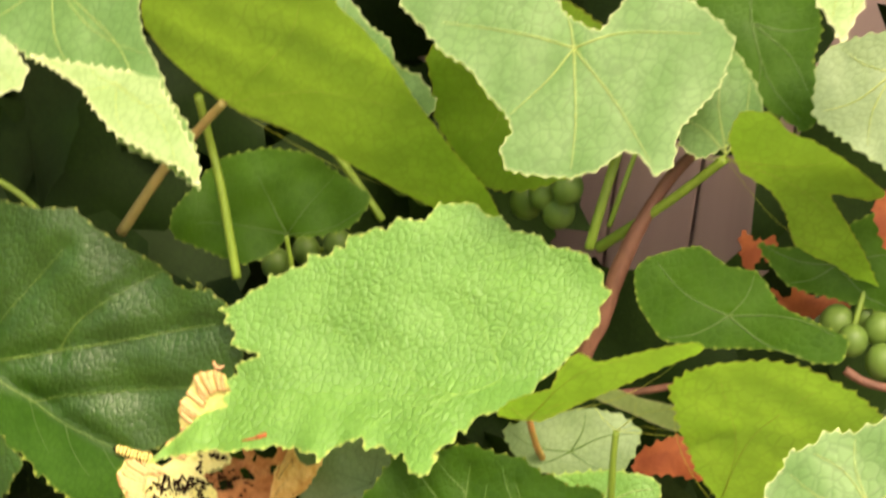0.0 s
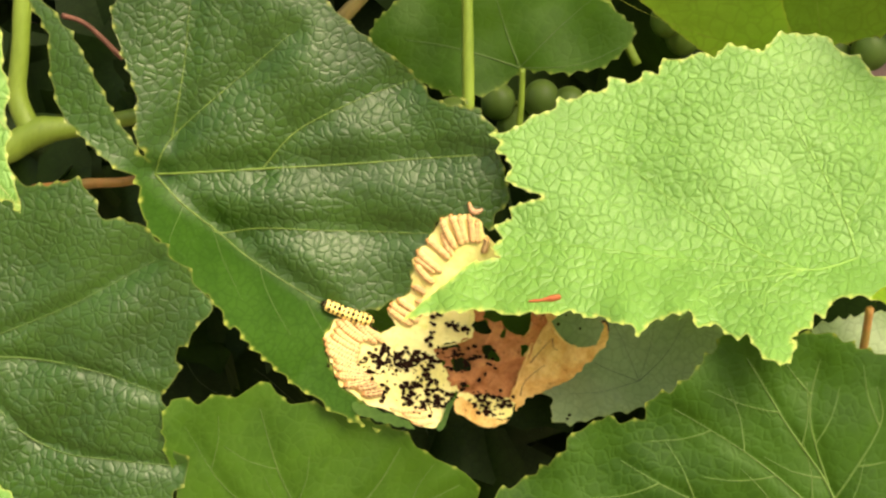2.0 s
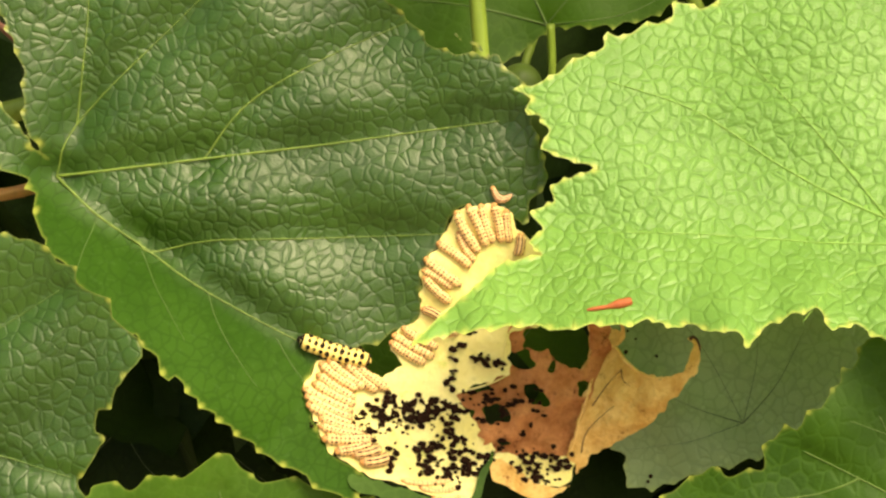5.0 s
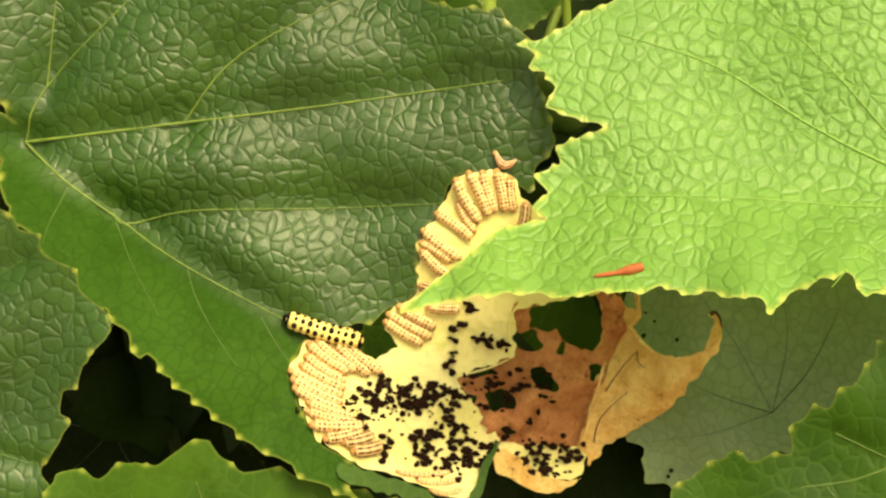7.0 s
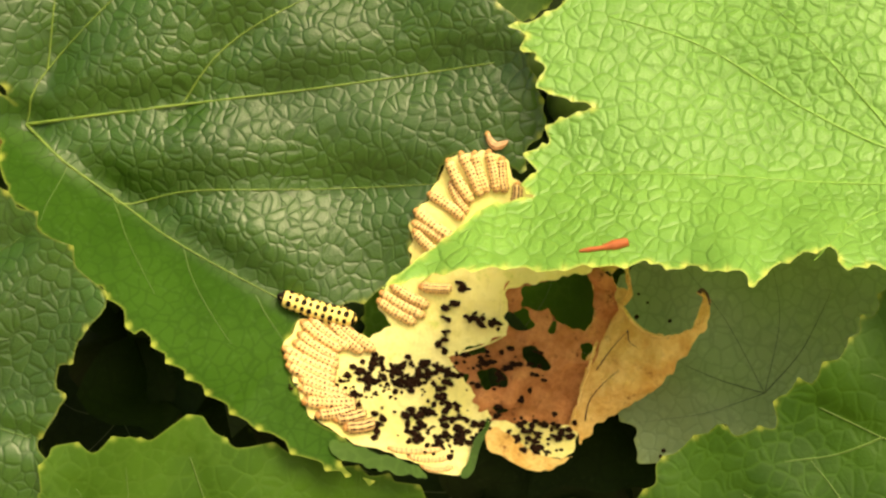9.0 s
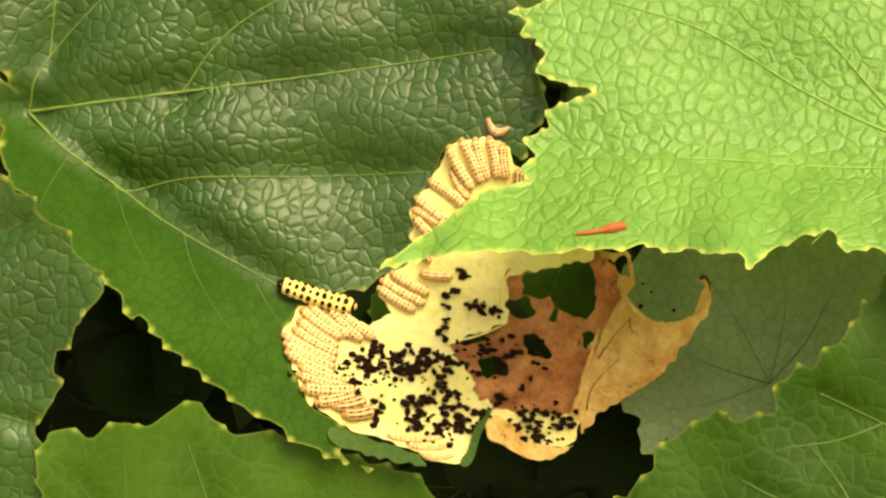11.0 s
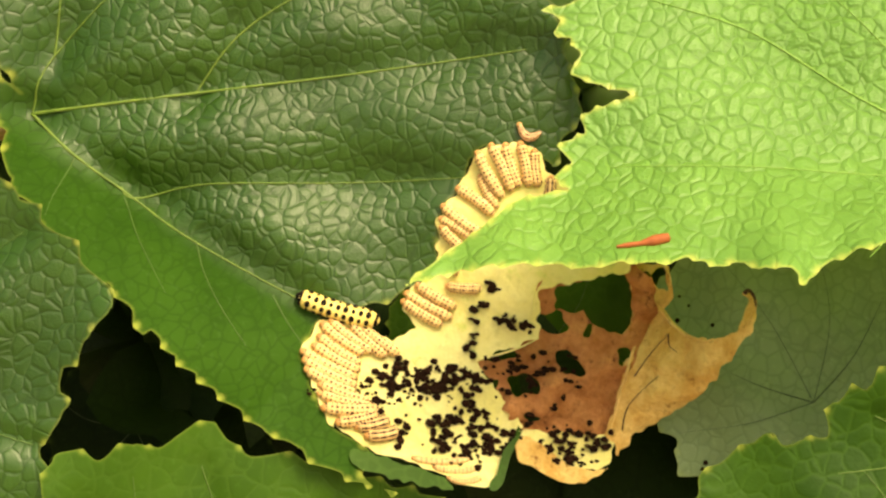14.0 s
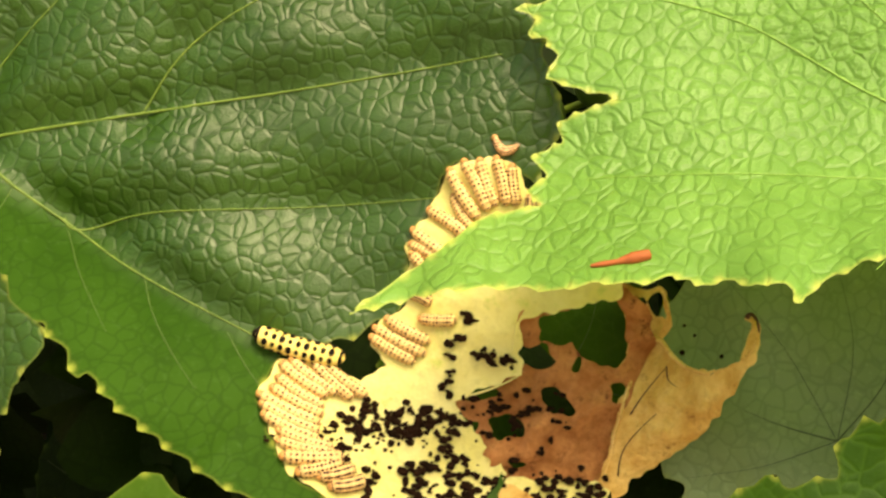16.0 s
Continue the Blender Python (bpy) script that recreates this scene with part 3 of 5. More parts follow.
grape_leaf("broad green grape leaf with pale veins, toned dark for shade", (0.1446, -0.0220, -0.0180), (0.000, 0.200), [(-88.4, -5.5), (-83.2, -0.1), (-77.9, 7.4), (-78.0, 10.5), (-71.5, 17.1), (-69.8, 18.4), (-66.1, 17.9), (-60.9, 20.2), (-60.9, 25.5), (-56.0, 29.1), (-54.9, 31.5), (-51.2, 35.8), (-50.8, 39.2), (-48.1, 42.3), (-47.9, 45.9), (-42.5, 48.5), (-36.1, 46.5), (-30.2, 50.9), (-22.9, 53.5), (-13.0, 51.9), (-5.7, 51.9), (1.3, 48.5), (6.4, 48.1), (10.4, 46.2), (18.6, 47.8), (23.8, 43.7), (28.3, 43.5), (31.6, 37.0), (36.6, 35.1), (40.4, 29.3), (46.6, 22.3), (48.5, 13.2), (26.1, -7.0), (-22.3, -23.3), (-65.4, -29.3), (-91.1, -22.3), (-95.7, -15.5), (-91.1, -7.3)], BROAD,
           [[(0.0, 0.1), (-11.3, 16.0), (-26.2, 28.8), (-40.2, 41.8)], [(0.0, 0.1), (9.4, 23.0), (11.2, 41.3)], [(-2.3, 4.9), (-29.9, 17.8), (-54.3, 24.5)], [(-3.8, 4.5), (-37.9, 3.7), (-63.6, 8.6)], [(-11.3, 16.0), (-21.0, 31.8), (-22.5, 46.2)], [(-9.6, 13.9), (-3.8, 34.6), (-7.1, 43.7)]], VEIN_BROAD, rings=110, teeth=0.0016, pitch=0.005, soft=0.3, thick=0.0004, ribs=(9.6, 11.4), pucker=0.8, groove=0.0005, groove_wide=0.0018)
grape_leaf("greyish green grape leaf behind the dead curl", (0.0815, 0.0210, 0.0014), (0, 0.25), [(-31.1, 11.8), (-25.0, 22.5), (-13.8, 29.9), (0.8, 34.8), (16.5, 33.7), (25.5, 23.1), (20.7, 12.2), (14.3, 2.8), (5.7, -5.1), (-5.5, -10.4), (-14.8, -16.3), (-20.0, -16.1), (-21.6, -10.9), (-25.7, -8.6), (-29.5, -0.2)], GREY,
           [[(0.0, -0.1), (-7.9, 0.6), (-14.8, 1.9)], [(0.0, -0.1), (5.0, 8.8), (8.0, 19.8)], [(0.0, -0.1), (-0.1, 14.0), (-4.6, 25.5)], [(0.0, -0.1), (-10.6, -5.9), (-21.3, -9.8)], [(0.0, -0.1), (-10.2, 11.9), (-20.2, 20.4)]], VEIN_GREY, thick=0.00014, groove=0.0)
grape_leaf("small greyish green grape leaf", (0.1474, 0.0300, 0.0240), (0.000, 0.300), [(-24.5, 3.0), (-12.0, 9.9), (3.0, 15.3), (14.7, 14.9), (22.4, 10.9), (21.8, 4.4), (18.3, -2.9), (-0.3, -8.4), (-16.4, -6.8)], GREY, vein_material=VEIN_DARK)
grape_leaf("pale green grape leaf low in the vine", (0.1611, 0.0200, 0.0098), (0.000, 0.400), [(-20.6, 5.1), (-11.7, 8.9), (1.3, 12.6), (12.7, 13.2), (19.0, 10.4), (19.0, 2.0), (9.7, -8.6), (-13.5, -9.8)], BRIGHT)
grape_leaf("green grape leaf below the eaten one", (0.0115, -0.0090, -0.0595), (0.450, 0.100), [(-45.7, 25.9), (-45.6, 33.5), (-42.3, 34.2), (-38.7, 34.0), (-35.8, 36.3), (-33.7, 37.6), (-31.7, 36.5), (-27.7, 39.6), (-22.9, 42.4), (-20.7, 39.5), (-17.9, 37.8), (-10.6, 38.4), (-4.6, 37.5), (3.1, 36.2), (14.1, 34.7), (17.4, 31.2), (23.4, 29.0), (27.8, 26.8), (31.8, 26.5), (36.2, 21.1), (37.7, 12.0), (20.5, -3.8), (-14.4, -10.2), (-33.1, -1.6), (-38.7, 9.8)], SHADE_TONED,
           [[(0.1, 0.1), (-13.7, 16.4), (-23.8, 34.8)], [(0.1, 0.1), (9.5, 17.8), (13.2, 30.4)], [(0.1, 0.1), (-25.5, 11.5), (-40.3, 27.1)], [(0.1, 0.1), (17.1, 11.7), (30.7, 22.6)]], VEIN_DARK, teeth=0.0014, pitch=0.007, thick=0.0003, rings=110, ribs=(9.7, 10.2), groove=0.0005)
grape_leaf("large green puckered grape leaf with toothed edge", (-0.0884, -0.0310, -0.0286), (0.100, 0.120), [(-10.8, 46.3), (-2.1, 47.5), (6.9, 46.6), (17.8, 51.4), (21.4, 48.3), (26.6, 43.4), (35.0, 44.5), (49.9, 35.7), (59.3, 27.6), (56.1, 23.7), (56.3, 21.5), (53.4, 16.4), (52.9, 12.4), (54.7, 11.0), (54.1, 7.8), (51.5, 3.0), (53.2, 1.1), (55.9, -1.4), (54.5, -5.0), (57.7, -9.2), (60.7, -11.2), (63.6, -13.3), (61.7, -20.0), (61.8, -27.1), (50.2, -40.0), (22.9, -50.3), (2.8, -25.2), (-9.1, 17.1)], MATURE,
           [[(0.7, -3.0), (23.2, -17.2), (42.4, -16.8), (61.0, -14.0)], [(0.1, 0.1), (27.6, 4.6), (50.4, 3.2)], [(-0.3, 1.7), (23.5, 19.6), (41.2, 36.0)]], VEIN_DARK, teeth=0.0018, pitch=0.007, rings=110, pucker=0.9, groove=0.001, groove_wide=0.0022)
# Two deep leaves, coloured near black for the shade they lie in.
grape_leaf("deep-lying grape leaf, shade put into its dark colour", (-0.0564, 0.0750, -0.0425), (0.000, 0.300), [(-19.2, 1.9), (-12.4, 17.1), (-0.8, 18.5), (33.0, 2.1), (48.4, -8.2), (22.2, -12.2), (-1.4, -19.1), (-13.0, -15.0)], DEEP_SHADED, vein_material=VEIN_GREY, thick=0.00012)
grape_leaf("deep-lying grape leaf, shade put into its dark colour", (0.0242, 0.0600, -0.0381), (0.000, 0.200), [(-24.5, 0.1), (-13.2, 0.8), (-1.4, 10.6), (11.2, 6.3), (18.8, 5.8), (19.8, -2.9), (15.2, -11.9), (5.5, -10.8), (-12.2, -9.0)], DEEP_SHADED, vein_material=VEIN_GREY, thick=0.00012)
grape_leaf("dark round grape leaf deep in the vine", (0.0246, 0.0720, 0.0697), (0.000, 0.200), [(-45.5, -3.9), (-45.0, 1.6), (-39.8, 10.2), (-35.9, 16.3), (-29.9, 23.6), (-12.7, 30.0), (3.8, 30.7), (11.1, 27.1), (20.6, 23.8), (29.3, 19.5), (28.6, 14.1), (23.3, 6.5), (13.4, 2.1), (1.1, -0.8), (-6.3, -9.2), (-16.3, -13.4), (-32.4, -10.9), (-42.4, -8.8)], SHADE_TONED,
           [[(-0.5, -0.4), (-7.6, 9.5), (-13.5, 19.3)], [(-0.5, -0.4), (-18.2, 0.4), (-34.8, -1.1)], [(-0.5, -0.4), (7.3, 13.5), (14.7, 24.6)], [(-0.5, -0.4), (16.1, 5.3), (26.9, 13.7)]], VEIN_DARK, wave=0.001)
grape_leaf("pale green grape leaf with drooping tip", (-0.0539, 0.0250, 0.1580), (-0.100, 0.750), [(-56.8, 7.1), (-19.3, 25.5), (23.0, 18.0), (37.3, -5.4), (42.2, -12.6), (50.0, -19.8), (58.1, -28.6), (70.8, -38.4), (78.8, -52.9), (64.3, -47.6), (49.5, -45.6), (35.8, -37.2), (24.0, -30.5), (14.4, -26.3), (4.0, -25.8), (-10.0, -21.1), (-27.8, -22.4), (-46.5, -17.6)], PALE, stalk=[(-0.0539, 0.0250, 0.1580), (-0.0639, 0.0550, 0.1700), (-0.0839, 0.1250, 0.1980)])
grape_leaf("small sunlit pale green grape leaf", (-0.0515, -0.0300, 0.1357), (0.000, 0.800), [(-17.4, 4.2), (4.5, 8.9), (17.7, 1.1), (18.1, -5.2), (7.3, -9.0), (-8.6, -12.6)], SUN_TONED)
# The part of that leaf facing the sun, added as a lighter-coloured lobe.
grape_leaf("drooping lobe of a pale grape leaf, sun put into its colour", (-0.0144, -0.0054, 0.1307), (0.15, 1.30), [(-32.0, 5.2), (-21.0, 1.6), (-9.8, -2.4), (-3.2, -6.7), (3.2, -10.4), (9.2, -13.1), (15.3, -14.8), (20.8, -16.0), (26.1, -17.5), (30.9, -18.4), (35.4, -19.9), (41.9, -23.0), (38.2, -17.0), (31.1, -10.5), (22.5, -4.5), (15.9, 0.3), (10.6, 4.8), (2.3, 3.8), (-12.1, 4.1), (-21.8, 4.3)], SUN_TONED, vein_material=VEIN_LIME, thick=0.0001, teeth=0.0011, pitch=0.004, pucker=0.5)
grape_leaf("big yellow-green grape leaf seen from below, light shining through", (0.0041, 0.0500, 0.1194), (0.050, -0.900), [(-5.0, 2.8), (-16.4, 15.5), (-21.9, 27.3), (-19.8, 37.2), (-2.7, 61.9), (23.7, 76.5), (46.7, 64.8), (50.4, 46.7), (57.0, 39.7), (65.0, 27.6), (73.3, 10.2), (82.5, -3.9), (93.2, -19.8), (97.7, -33.3), (85.7, -30.8), (74.5, -33.3), (62.5, -28.7), (46.7, -20.6), (31.4, -12.3), (15.9, -5.6), (3.8, -2.7)], LIME, vein_material=VEIN_LIME, teeth=0.0005, thick=0.0001, groove=0.0003,
           stalk=[(0.0115, 0.0290, 0.1238), (0.0021, 0.0340, 0.1129), (-0.0136, 0.0420, 0.0936), (-0.0301, 0.0470, 0.0662)], stalk_material=STEM_OLIVE, stalk_thick=0.0018)
grape_leaf("wrinkled grey-green grape leaf behind the lime one", (0.0440, 0.0800, 0.1367), (0.000, 0.400), [(-21.2, 15.0), (-11.9, 22.1), (0.1, 12.9), (8.6, 8.8), (13.6, 1.1), (22.7, -1.7), (30.2, -9.4), (28.8, -14.7), (21.1, -17.5), (3.5, -15.1), (-12.6, -1.7)], PALE)
grape_leaf("translucent lime green grape leaf", (0.0996, 0.0750, 0.1438), (0.000, -0.400), [(-28.1, -10.9), (-29.4, 1.7), (-10.9, 19.3), (18.9, 28.0), (39.4, 14.6), (45.7, -15.9), (39.5, -29.2), (30.7, -34.5), (22.4, -39.7), (7.9, -47.1), (-5.4, -48.9), (-15.9, -40.7), (-26.7, -25.2)], LIME, vein_material=VEIN_LIME, thick=0.0001)
grape_leaf("large light green grape leaf with pale radiating veins", (0.1298, 0.0300, 0.1608), (0.050, 0.550), [(-4.1, 9.1), (-9.0, 13.6), (-19.8, 22.9), (-43.5, 25.4), (-59.0, 17.7), (-60.0, 5.7), (-52.3, 0.7), (-42.3, -6.8), (-31.9, -10.7), (-24.6, -17.4), (-16.2, -23.2), (-13.6, -28.0), (-16.0, -32.9), (-11.9, -39.0), (-0.5, -39.2), (8.5, -38.3), (16.8, -34.4), (23.1, -28.3), (29.2, -29.1), (34.1, -33.7), (39.5, -30.1), (38.9, -20.1), (44.2, -12.0), (48.8, -4.7), (50.0, 2.3), (50.6, 9.3), (43.8, 14.7), (33.4, 19.5), (20.0, 22.2), (12.8, 16.8), (7.0, 6.4)], PALE,
           [[(0.0, 0.0), (-5.9, -10.7), (-15.1, -22.3)], [(0.0, 0.0), (17.2, -14.2), (32.3, -30.3)], [(0.0, 0.0), (-2.4, 5.8), (-4.0, 8.7)], [(0.0, 0.0), (14.3, 6.6), (39.3, 9.8)], [(0.0, 0.0), (-18.3, 2.0), (-44.9, 1.9)], [(0.0, 0.0), (5.5, -19.3), (7.9, -35.8)]], VEIN, rings=70, pucker=0.3, thick=0.0004, wave=0.0003)
grape_leaf("pale grey-green grape leaf", (0.1825, 0.0450, 0.1312), (0.000, 0.300), [(-7.2, -2.3), (-15.6, 0.7), (-18.5, 10.7), (-15.4, 26.0), (-5.6, 34.9), (3.6, 26.1), (9.3, 16.7), (6.6, 9.1)], PALE)
grape_leaf("dark green toothed grape leaf", (0.1826, 0.0600, 0.1740), (0.000, 0.200), [(-27.3, 14.8), (-0.9, 25.7), (18.5, 12.0), (23.0, 1.3), (22.2, -9.7), (25.7, -12.7), (24.4, -21.2), (27.2, -26.4), (23.8, -32.6), (15.8, -29.8), (6.4, -25.0), (-11.0, -12.9)], SHADE_TONED)
grape_leaf("grey-green shaded grape leaf", (0.2309, 0.0400, 0.1670), (0.000, 0.300), [(-23.7, -0.2), (-19.1, 6.2), (-4.5, 12.4), (15.6, 11.0), (23.9, -15.6), (16.7, -34.3), (3.2, -29.1), (-4.0, -25.9), (-13.8, -21.4), (-22.0, -16.6)], GREY)
grape_leaf("sunlit pale grape leaf tip", (0.2142, 0.0000, 0.1968), (0.000, 0.700), [(-11.4, -1.6), (-7.0, -7.2), (-2.5, -11.3), (1.8, -16.4), (3.9, -11.3), (5.9, -4.9), (9.4, 2.9), (-2.2, 11.0)], SUN_TONED)
grape_leaf("young bright lime two-lobed grape leaf", (0.1824, 0.0450, 0.1303), (-0.100, -0.950), [(0.8, 8.2), (4.4, 19.1), (14.1, 20.2), (20.8, 14.7), (28.2, 13.0), (39.4, 7.7), (53.0, -2.2), (48.5, -6.3), (35.4, -7.0), (42.4, -18.3), (49.3, -29.0), (56.7, -45.1), (51.1, -44.1), (40.4, -36.6), (32.3, -34.8), (25.1, -30.3), (21.4, -18.8), (16.0, -10.2), (5.1, -4.0)], LIME, vein_material=VEIN_LIME, thick=0.0001, teeth=0.0006,
           stalk=[(0.1824, 0.0450, 0.1300), (0.1676, 0.0550, 0.1132), (0.1525, 0.0650, 0.0975), (0.1402, 0.0750, 0.0852)], stalk_thick=0.0017)
grape_leaf("dark green grape leaf deep in the vine", (0.1913, 0.0500, 0.0758), (0.000, 0.200), [(-34.4, 9.2), (-29.9, 14.9), (-13.6, 21.6), (-3.0, 16.6), (6.8, 16.1), (16.1, 6.8), (28.1, 3.4), (40.3, -0.0), (39.5, -8.3), (30.3, -10.0), (18.8, -8.3), (-5.6, -11.7), (-21.3, -11.5), (-30.9, -1.7)], SHADE_TONED, vein_material=VEIN_DARK, teeth=0.0006)
grape_leaf("dark green grape leaf before the fence", (0.2227, 0.0800, 0.0926), (0.000, 0.100), [(-28.1, 3.0), (-16.3, 3.2), (1.4, 14.3), (13.1, 22.0), (29.7, 7.3), (25.7, -13.1), (2.0, -11.7), (-15.9, -9.7)], SHADE_TONED, vein_material=VEIN_DARK)
grape_leaf("small narrow yellow-green young grape leaf", (0.1657, 0.0000, 0.0449), (-0.200, -0.900), [(-8.3, 13.6), (-0.6, 19.6), (7.8, 18.7), (20.5, 19.5), (43.8, 22.1), (35.0, 15.9), (18.9, 8.0)], SUN_TONED, vein_material=VEIN_LIME, thick=0.0001, teeth=0.0003,
           stalk=[(0.1657, 0.0000, 0.0449), (0.1661, 0.0020, 0.0316), (0.1680, 0.0060, 0.0047)])
grape_leaf("bright lime young grape leaf, light shining through", (0.2008, 0.0100, 0.0217), (0.050, -0.900), [(-7.9, 19.3), (-16.4, 52.3), (-11.9, 60.5), (-1.8, 67.4), (9.8, 71.8), (20.2, 72.6), (28.4, 69.8), (37.8, 64.5), (49.5, 52.3), (56.7, 22.6), (47.9, -9.0), (33.0, -27.7), (15.4, -18.4)], LIME, vein_material=VEIN_LIME, thick=0.00012, teeth=0.0016)
grape_leaf("bluish green wrinkled grape leaf with pale edge", (0.2475, -0.0550, 0.0568), (0.000, 0.600), [(-29.9, -2.5), (-26.3, 4.5), (-25.2, 9.5), (-20.2, 12.0), (-14.8, 17.1), (-8.5, 17.7), (-0.1, 22.5), (14.8, 21.1), (21.3, 3.8), (11.8, -11.8), (-12.5, -16.5)], PALE, teeth=0.0016)
grape_leaf("sunlit yellow-green grape leaf", (0.1998, -0.0500, 0.0227), (0.000, 0.900), [(-16.3, 9.0), (-11.4, 11.8), (-3.8, 13.7), (2.9, 13.1), (8.9, 9.3), (13.2, 4.7), (16.9, -4.4), (3.1, -11.7), (-10.2, -9.4), (-12.8, 2.6)], LIME, vein_material=VEIN_LIME, thick=0.0001)
grape_leaf("bright green toothed grape leaf hanging close by", (-0.0878, -0.0700, 0.0455), (0.200, 0.300), [(-13.3, 16.4), (-0.2, 18.4), (4.2, 13.8), (5.6, 8.4), (9.3, 3.0), (9.7, -2.7), (12.4, -5.9), (12.2, -9.9), (16.6, -16.3), (19.7, -22.6), (15.6, -20.1), (7.1, -23.5), (-8.8, -16.2)], BRIGHT, teeth=0.0008)
grape_leaf("bright green grape leaf low down", (-0.0548, -0.0750, -0.0585), (0.000, 0.500), [(-26.9, 4.9), (-8.6, 13.2), (-3.1, 14.0), (-1.6, 11.4), (4.2, 12.1), (9.9, 13.4), (17.7, 12.7), (23.5, 6.1), (20.5, -5.4), (-8.9, -15.6)], BRIGHT)
grape_leaf("dark green grape leaf behind the eaten tissue", (0.0302, 0.0500, -0.0042), (0.000, 0.200), [(-31.0, 2.7), (-19.4, 14.3), (6.8, 21.8), (19.9, 19.8), (22.9, 0.3), (18.3, -10.8), (3.7, -17.3), (-13.2, -14.2), (-27.7, -6.9)], SHADE_TONED, vein_material=VEIN_DARK, thick=0.00012)
for label, at, slope, edge in (
        ("rust-red dried scrap of grape leaf", (0.1945, 0.1000, 0.0892), (0, 0.2), [(-7.8, 5.7), (-1.6, 2.8), (5.1, 5.4), (6.4, -5.0), (0.5, -2.9), (-1.4, -9.4), (-5.9, -5.1)]),
        ("orange-red dried crumpled grape leaf", (0.2135, 0.1000, 0.0725), (0, 0.3), [(-12.8, 2.7), (-7.1, -0.2), (-3.3, 6.4), (2.6, 2.5), (10.2, 4.8), (15.1, 0.7), (3.8, -4.3), (-4.0, -5.7), (-8.5, -3.5)]),
        ("rust-red dried grape leaf", (0.2395, 0.0600, 0.1180), (0, 0.3), [(-7.9, 2.3), (-2.6, 8.8), (8.9, 7.0), (9.3, -5.7), (-0.8, -11.1), (-5.3, -4.5)]),
        ("brown dried grape leaf deep in the vine", (0.1726, 0.1000, 0.0059), (0, 0.3), [(-10.4, -2.0), (3.0, 6.7), (12.8, 0.4), (16.3, -7.1), (1.5, -8.0), (-10.9, -10.4)])):
    grape_leaf(label, at, slope, edge, DEAD, [], teeth=0.0015, pitch=0.004, rings=12, wave=0.0015)


for line in FLAP_VEINS:
    dress("vein", vein_mesh(line, LEAF_FORMS[0], 0.00011), VEIN_DARK, eaten_leaf)


# ---- the eaten part of the large leaf ----
def on_leaf(x, z):
    """The surface of the eaten leaf, metres from its stalk."""
    return bent(x, z, A_SLOPE, CREASE, [(v, 0.0020, 0.0045) for v in A_VEINS], 0.00045, 11, 0.0, 0.3)


def tissue(name, label, poly, holes, form, material, cell=0.00035, seed=1, gnaw=0.0004):
    """A torn sheet of dead leaf tissue with holes eaten through it, under the eaten leaf."""
    poly = [(x * 1e-3, z * 1e-3) for x, z in poly]
    x0, x1 = min(p[0] for p in poly), max(p[0] for p in poly)
    z0, z1 = min(p[1] for p in poly), max(p[1] for p in poly)
    nx, nz = int((x1 - x0) / cell) + 2, int((z1 - z0) / cell) + 2
    gx, gz = np.meshgrid(x0 + cell * np.arange(nx), z0 + cell * np.arange(nz), indexing="ij")
    r = np.random.default_rng(seed)
    wx, wz = gx + cell / 2, gz + cell / 2
    for k in range(6):
        a, w = r.uniform(0, 6.28), r.uniform(900, 3500)
        wx = wx + gnaw / 3 * np.sin(w * (gx * math.cos(a) + gz * math.sin(a)) + r.uniform(0, 6))
        wz = wz + gnaw / 3 * np.sin(w * (gx * math.sin(a) - gz * math.cos(a)) + r.uniform(0, 6))
    keep = inside(wx, wz, poly)
    for hole in holes:
        if isinstance(hole, list):
            keep &= ~inside(wx, wz, [(a * 1e-3, b * 1e-3) for a, b in hole])
            continue
        hx, hz, rx, rz, turn = hole
        c, s = math.cos(radians(turn)), math.sin(radians(turn))
        u, v = (wx - hx * 1e-3) * c + (wz - hz * 1e-3) * s, (wz - hz * 1e-3) * c - (wx - hx * 1e-3) * s
        keep &= (u / (rx * 1e-3)) ** 2 + (v / (rz * 1e-3)) ** 2 > 1
    keep[-1, :] = keep[:, -1] = False
    i, j = np.nonzero(keep)
    quads = np.stack([i * nz + j, (i + 1) * nz + j, (i + 1) * nz + j + 1, i * nz + j + 1], 1)
    used, back = np.unique(quads, return_inverse=True)
    quads = back.reshape(-1, 4)
    x, z = gx.ravel()[used], gz.ravel()[used]
    edges = np.sort(np.concatenate([quads[:, [k, (k + 1) % 4]] for k in range(4)]), 1)
    pairs, seen = np.unique(edges, axis=0, return_counts=True)
    rim = pairs[seen == 1]
    for _ in range(4):
        sx, sz, n = np.zeros(len(x)), np.zeros(len(x)), np.zeros(len(x))
        for a, b in ((0, 1), (1, 0)):
            np.add.at(sx, rim[:, a], x[rim[:, b]])
            np.add.at(sz, rim[:, a], z[rim[:, b]])
            np.add.at(n, rim[:, a], 1)
        m = n > 0
        x[m], z[m] = 0.4 * x[m] + 0.6 * sx[m] / n[m], 0.4 * z[m] + 0.6 * sz[m] / n[m]
    y = form(x, z)
    me = bpy.data.meshes.new(name)
    me.from_pydata(np.stack([x, y, z], 1).tolist(), [], quads[:, ::-1].tolist())
    return dress(name, me, material, eaten_leaf, label)


def crinkle(x, z, amount, fine=1.0):
    out = 0 * x
    r = np.random.default_rng(5)
    for k in range(8):
        a, w = r.uniform(0, 6.28), r.uniform(300, 1500) * fine
        out = out + amount * np.sin(w * (x * math.cos(a) + z * math.sin(a)) + r.uniform(0, 6)) * 400 / w
    return out


CURL_FROM = 0.1073


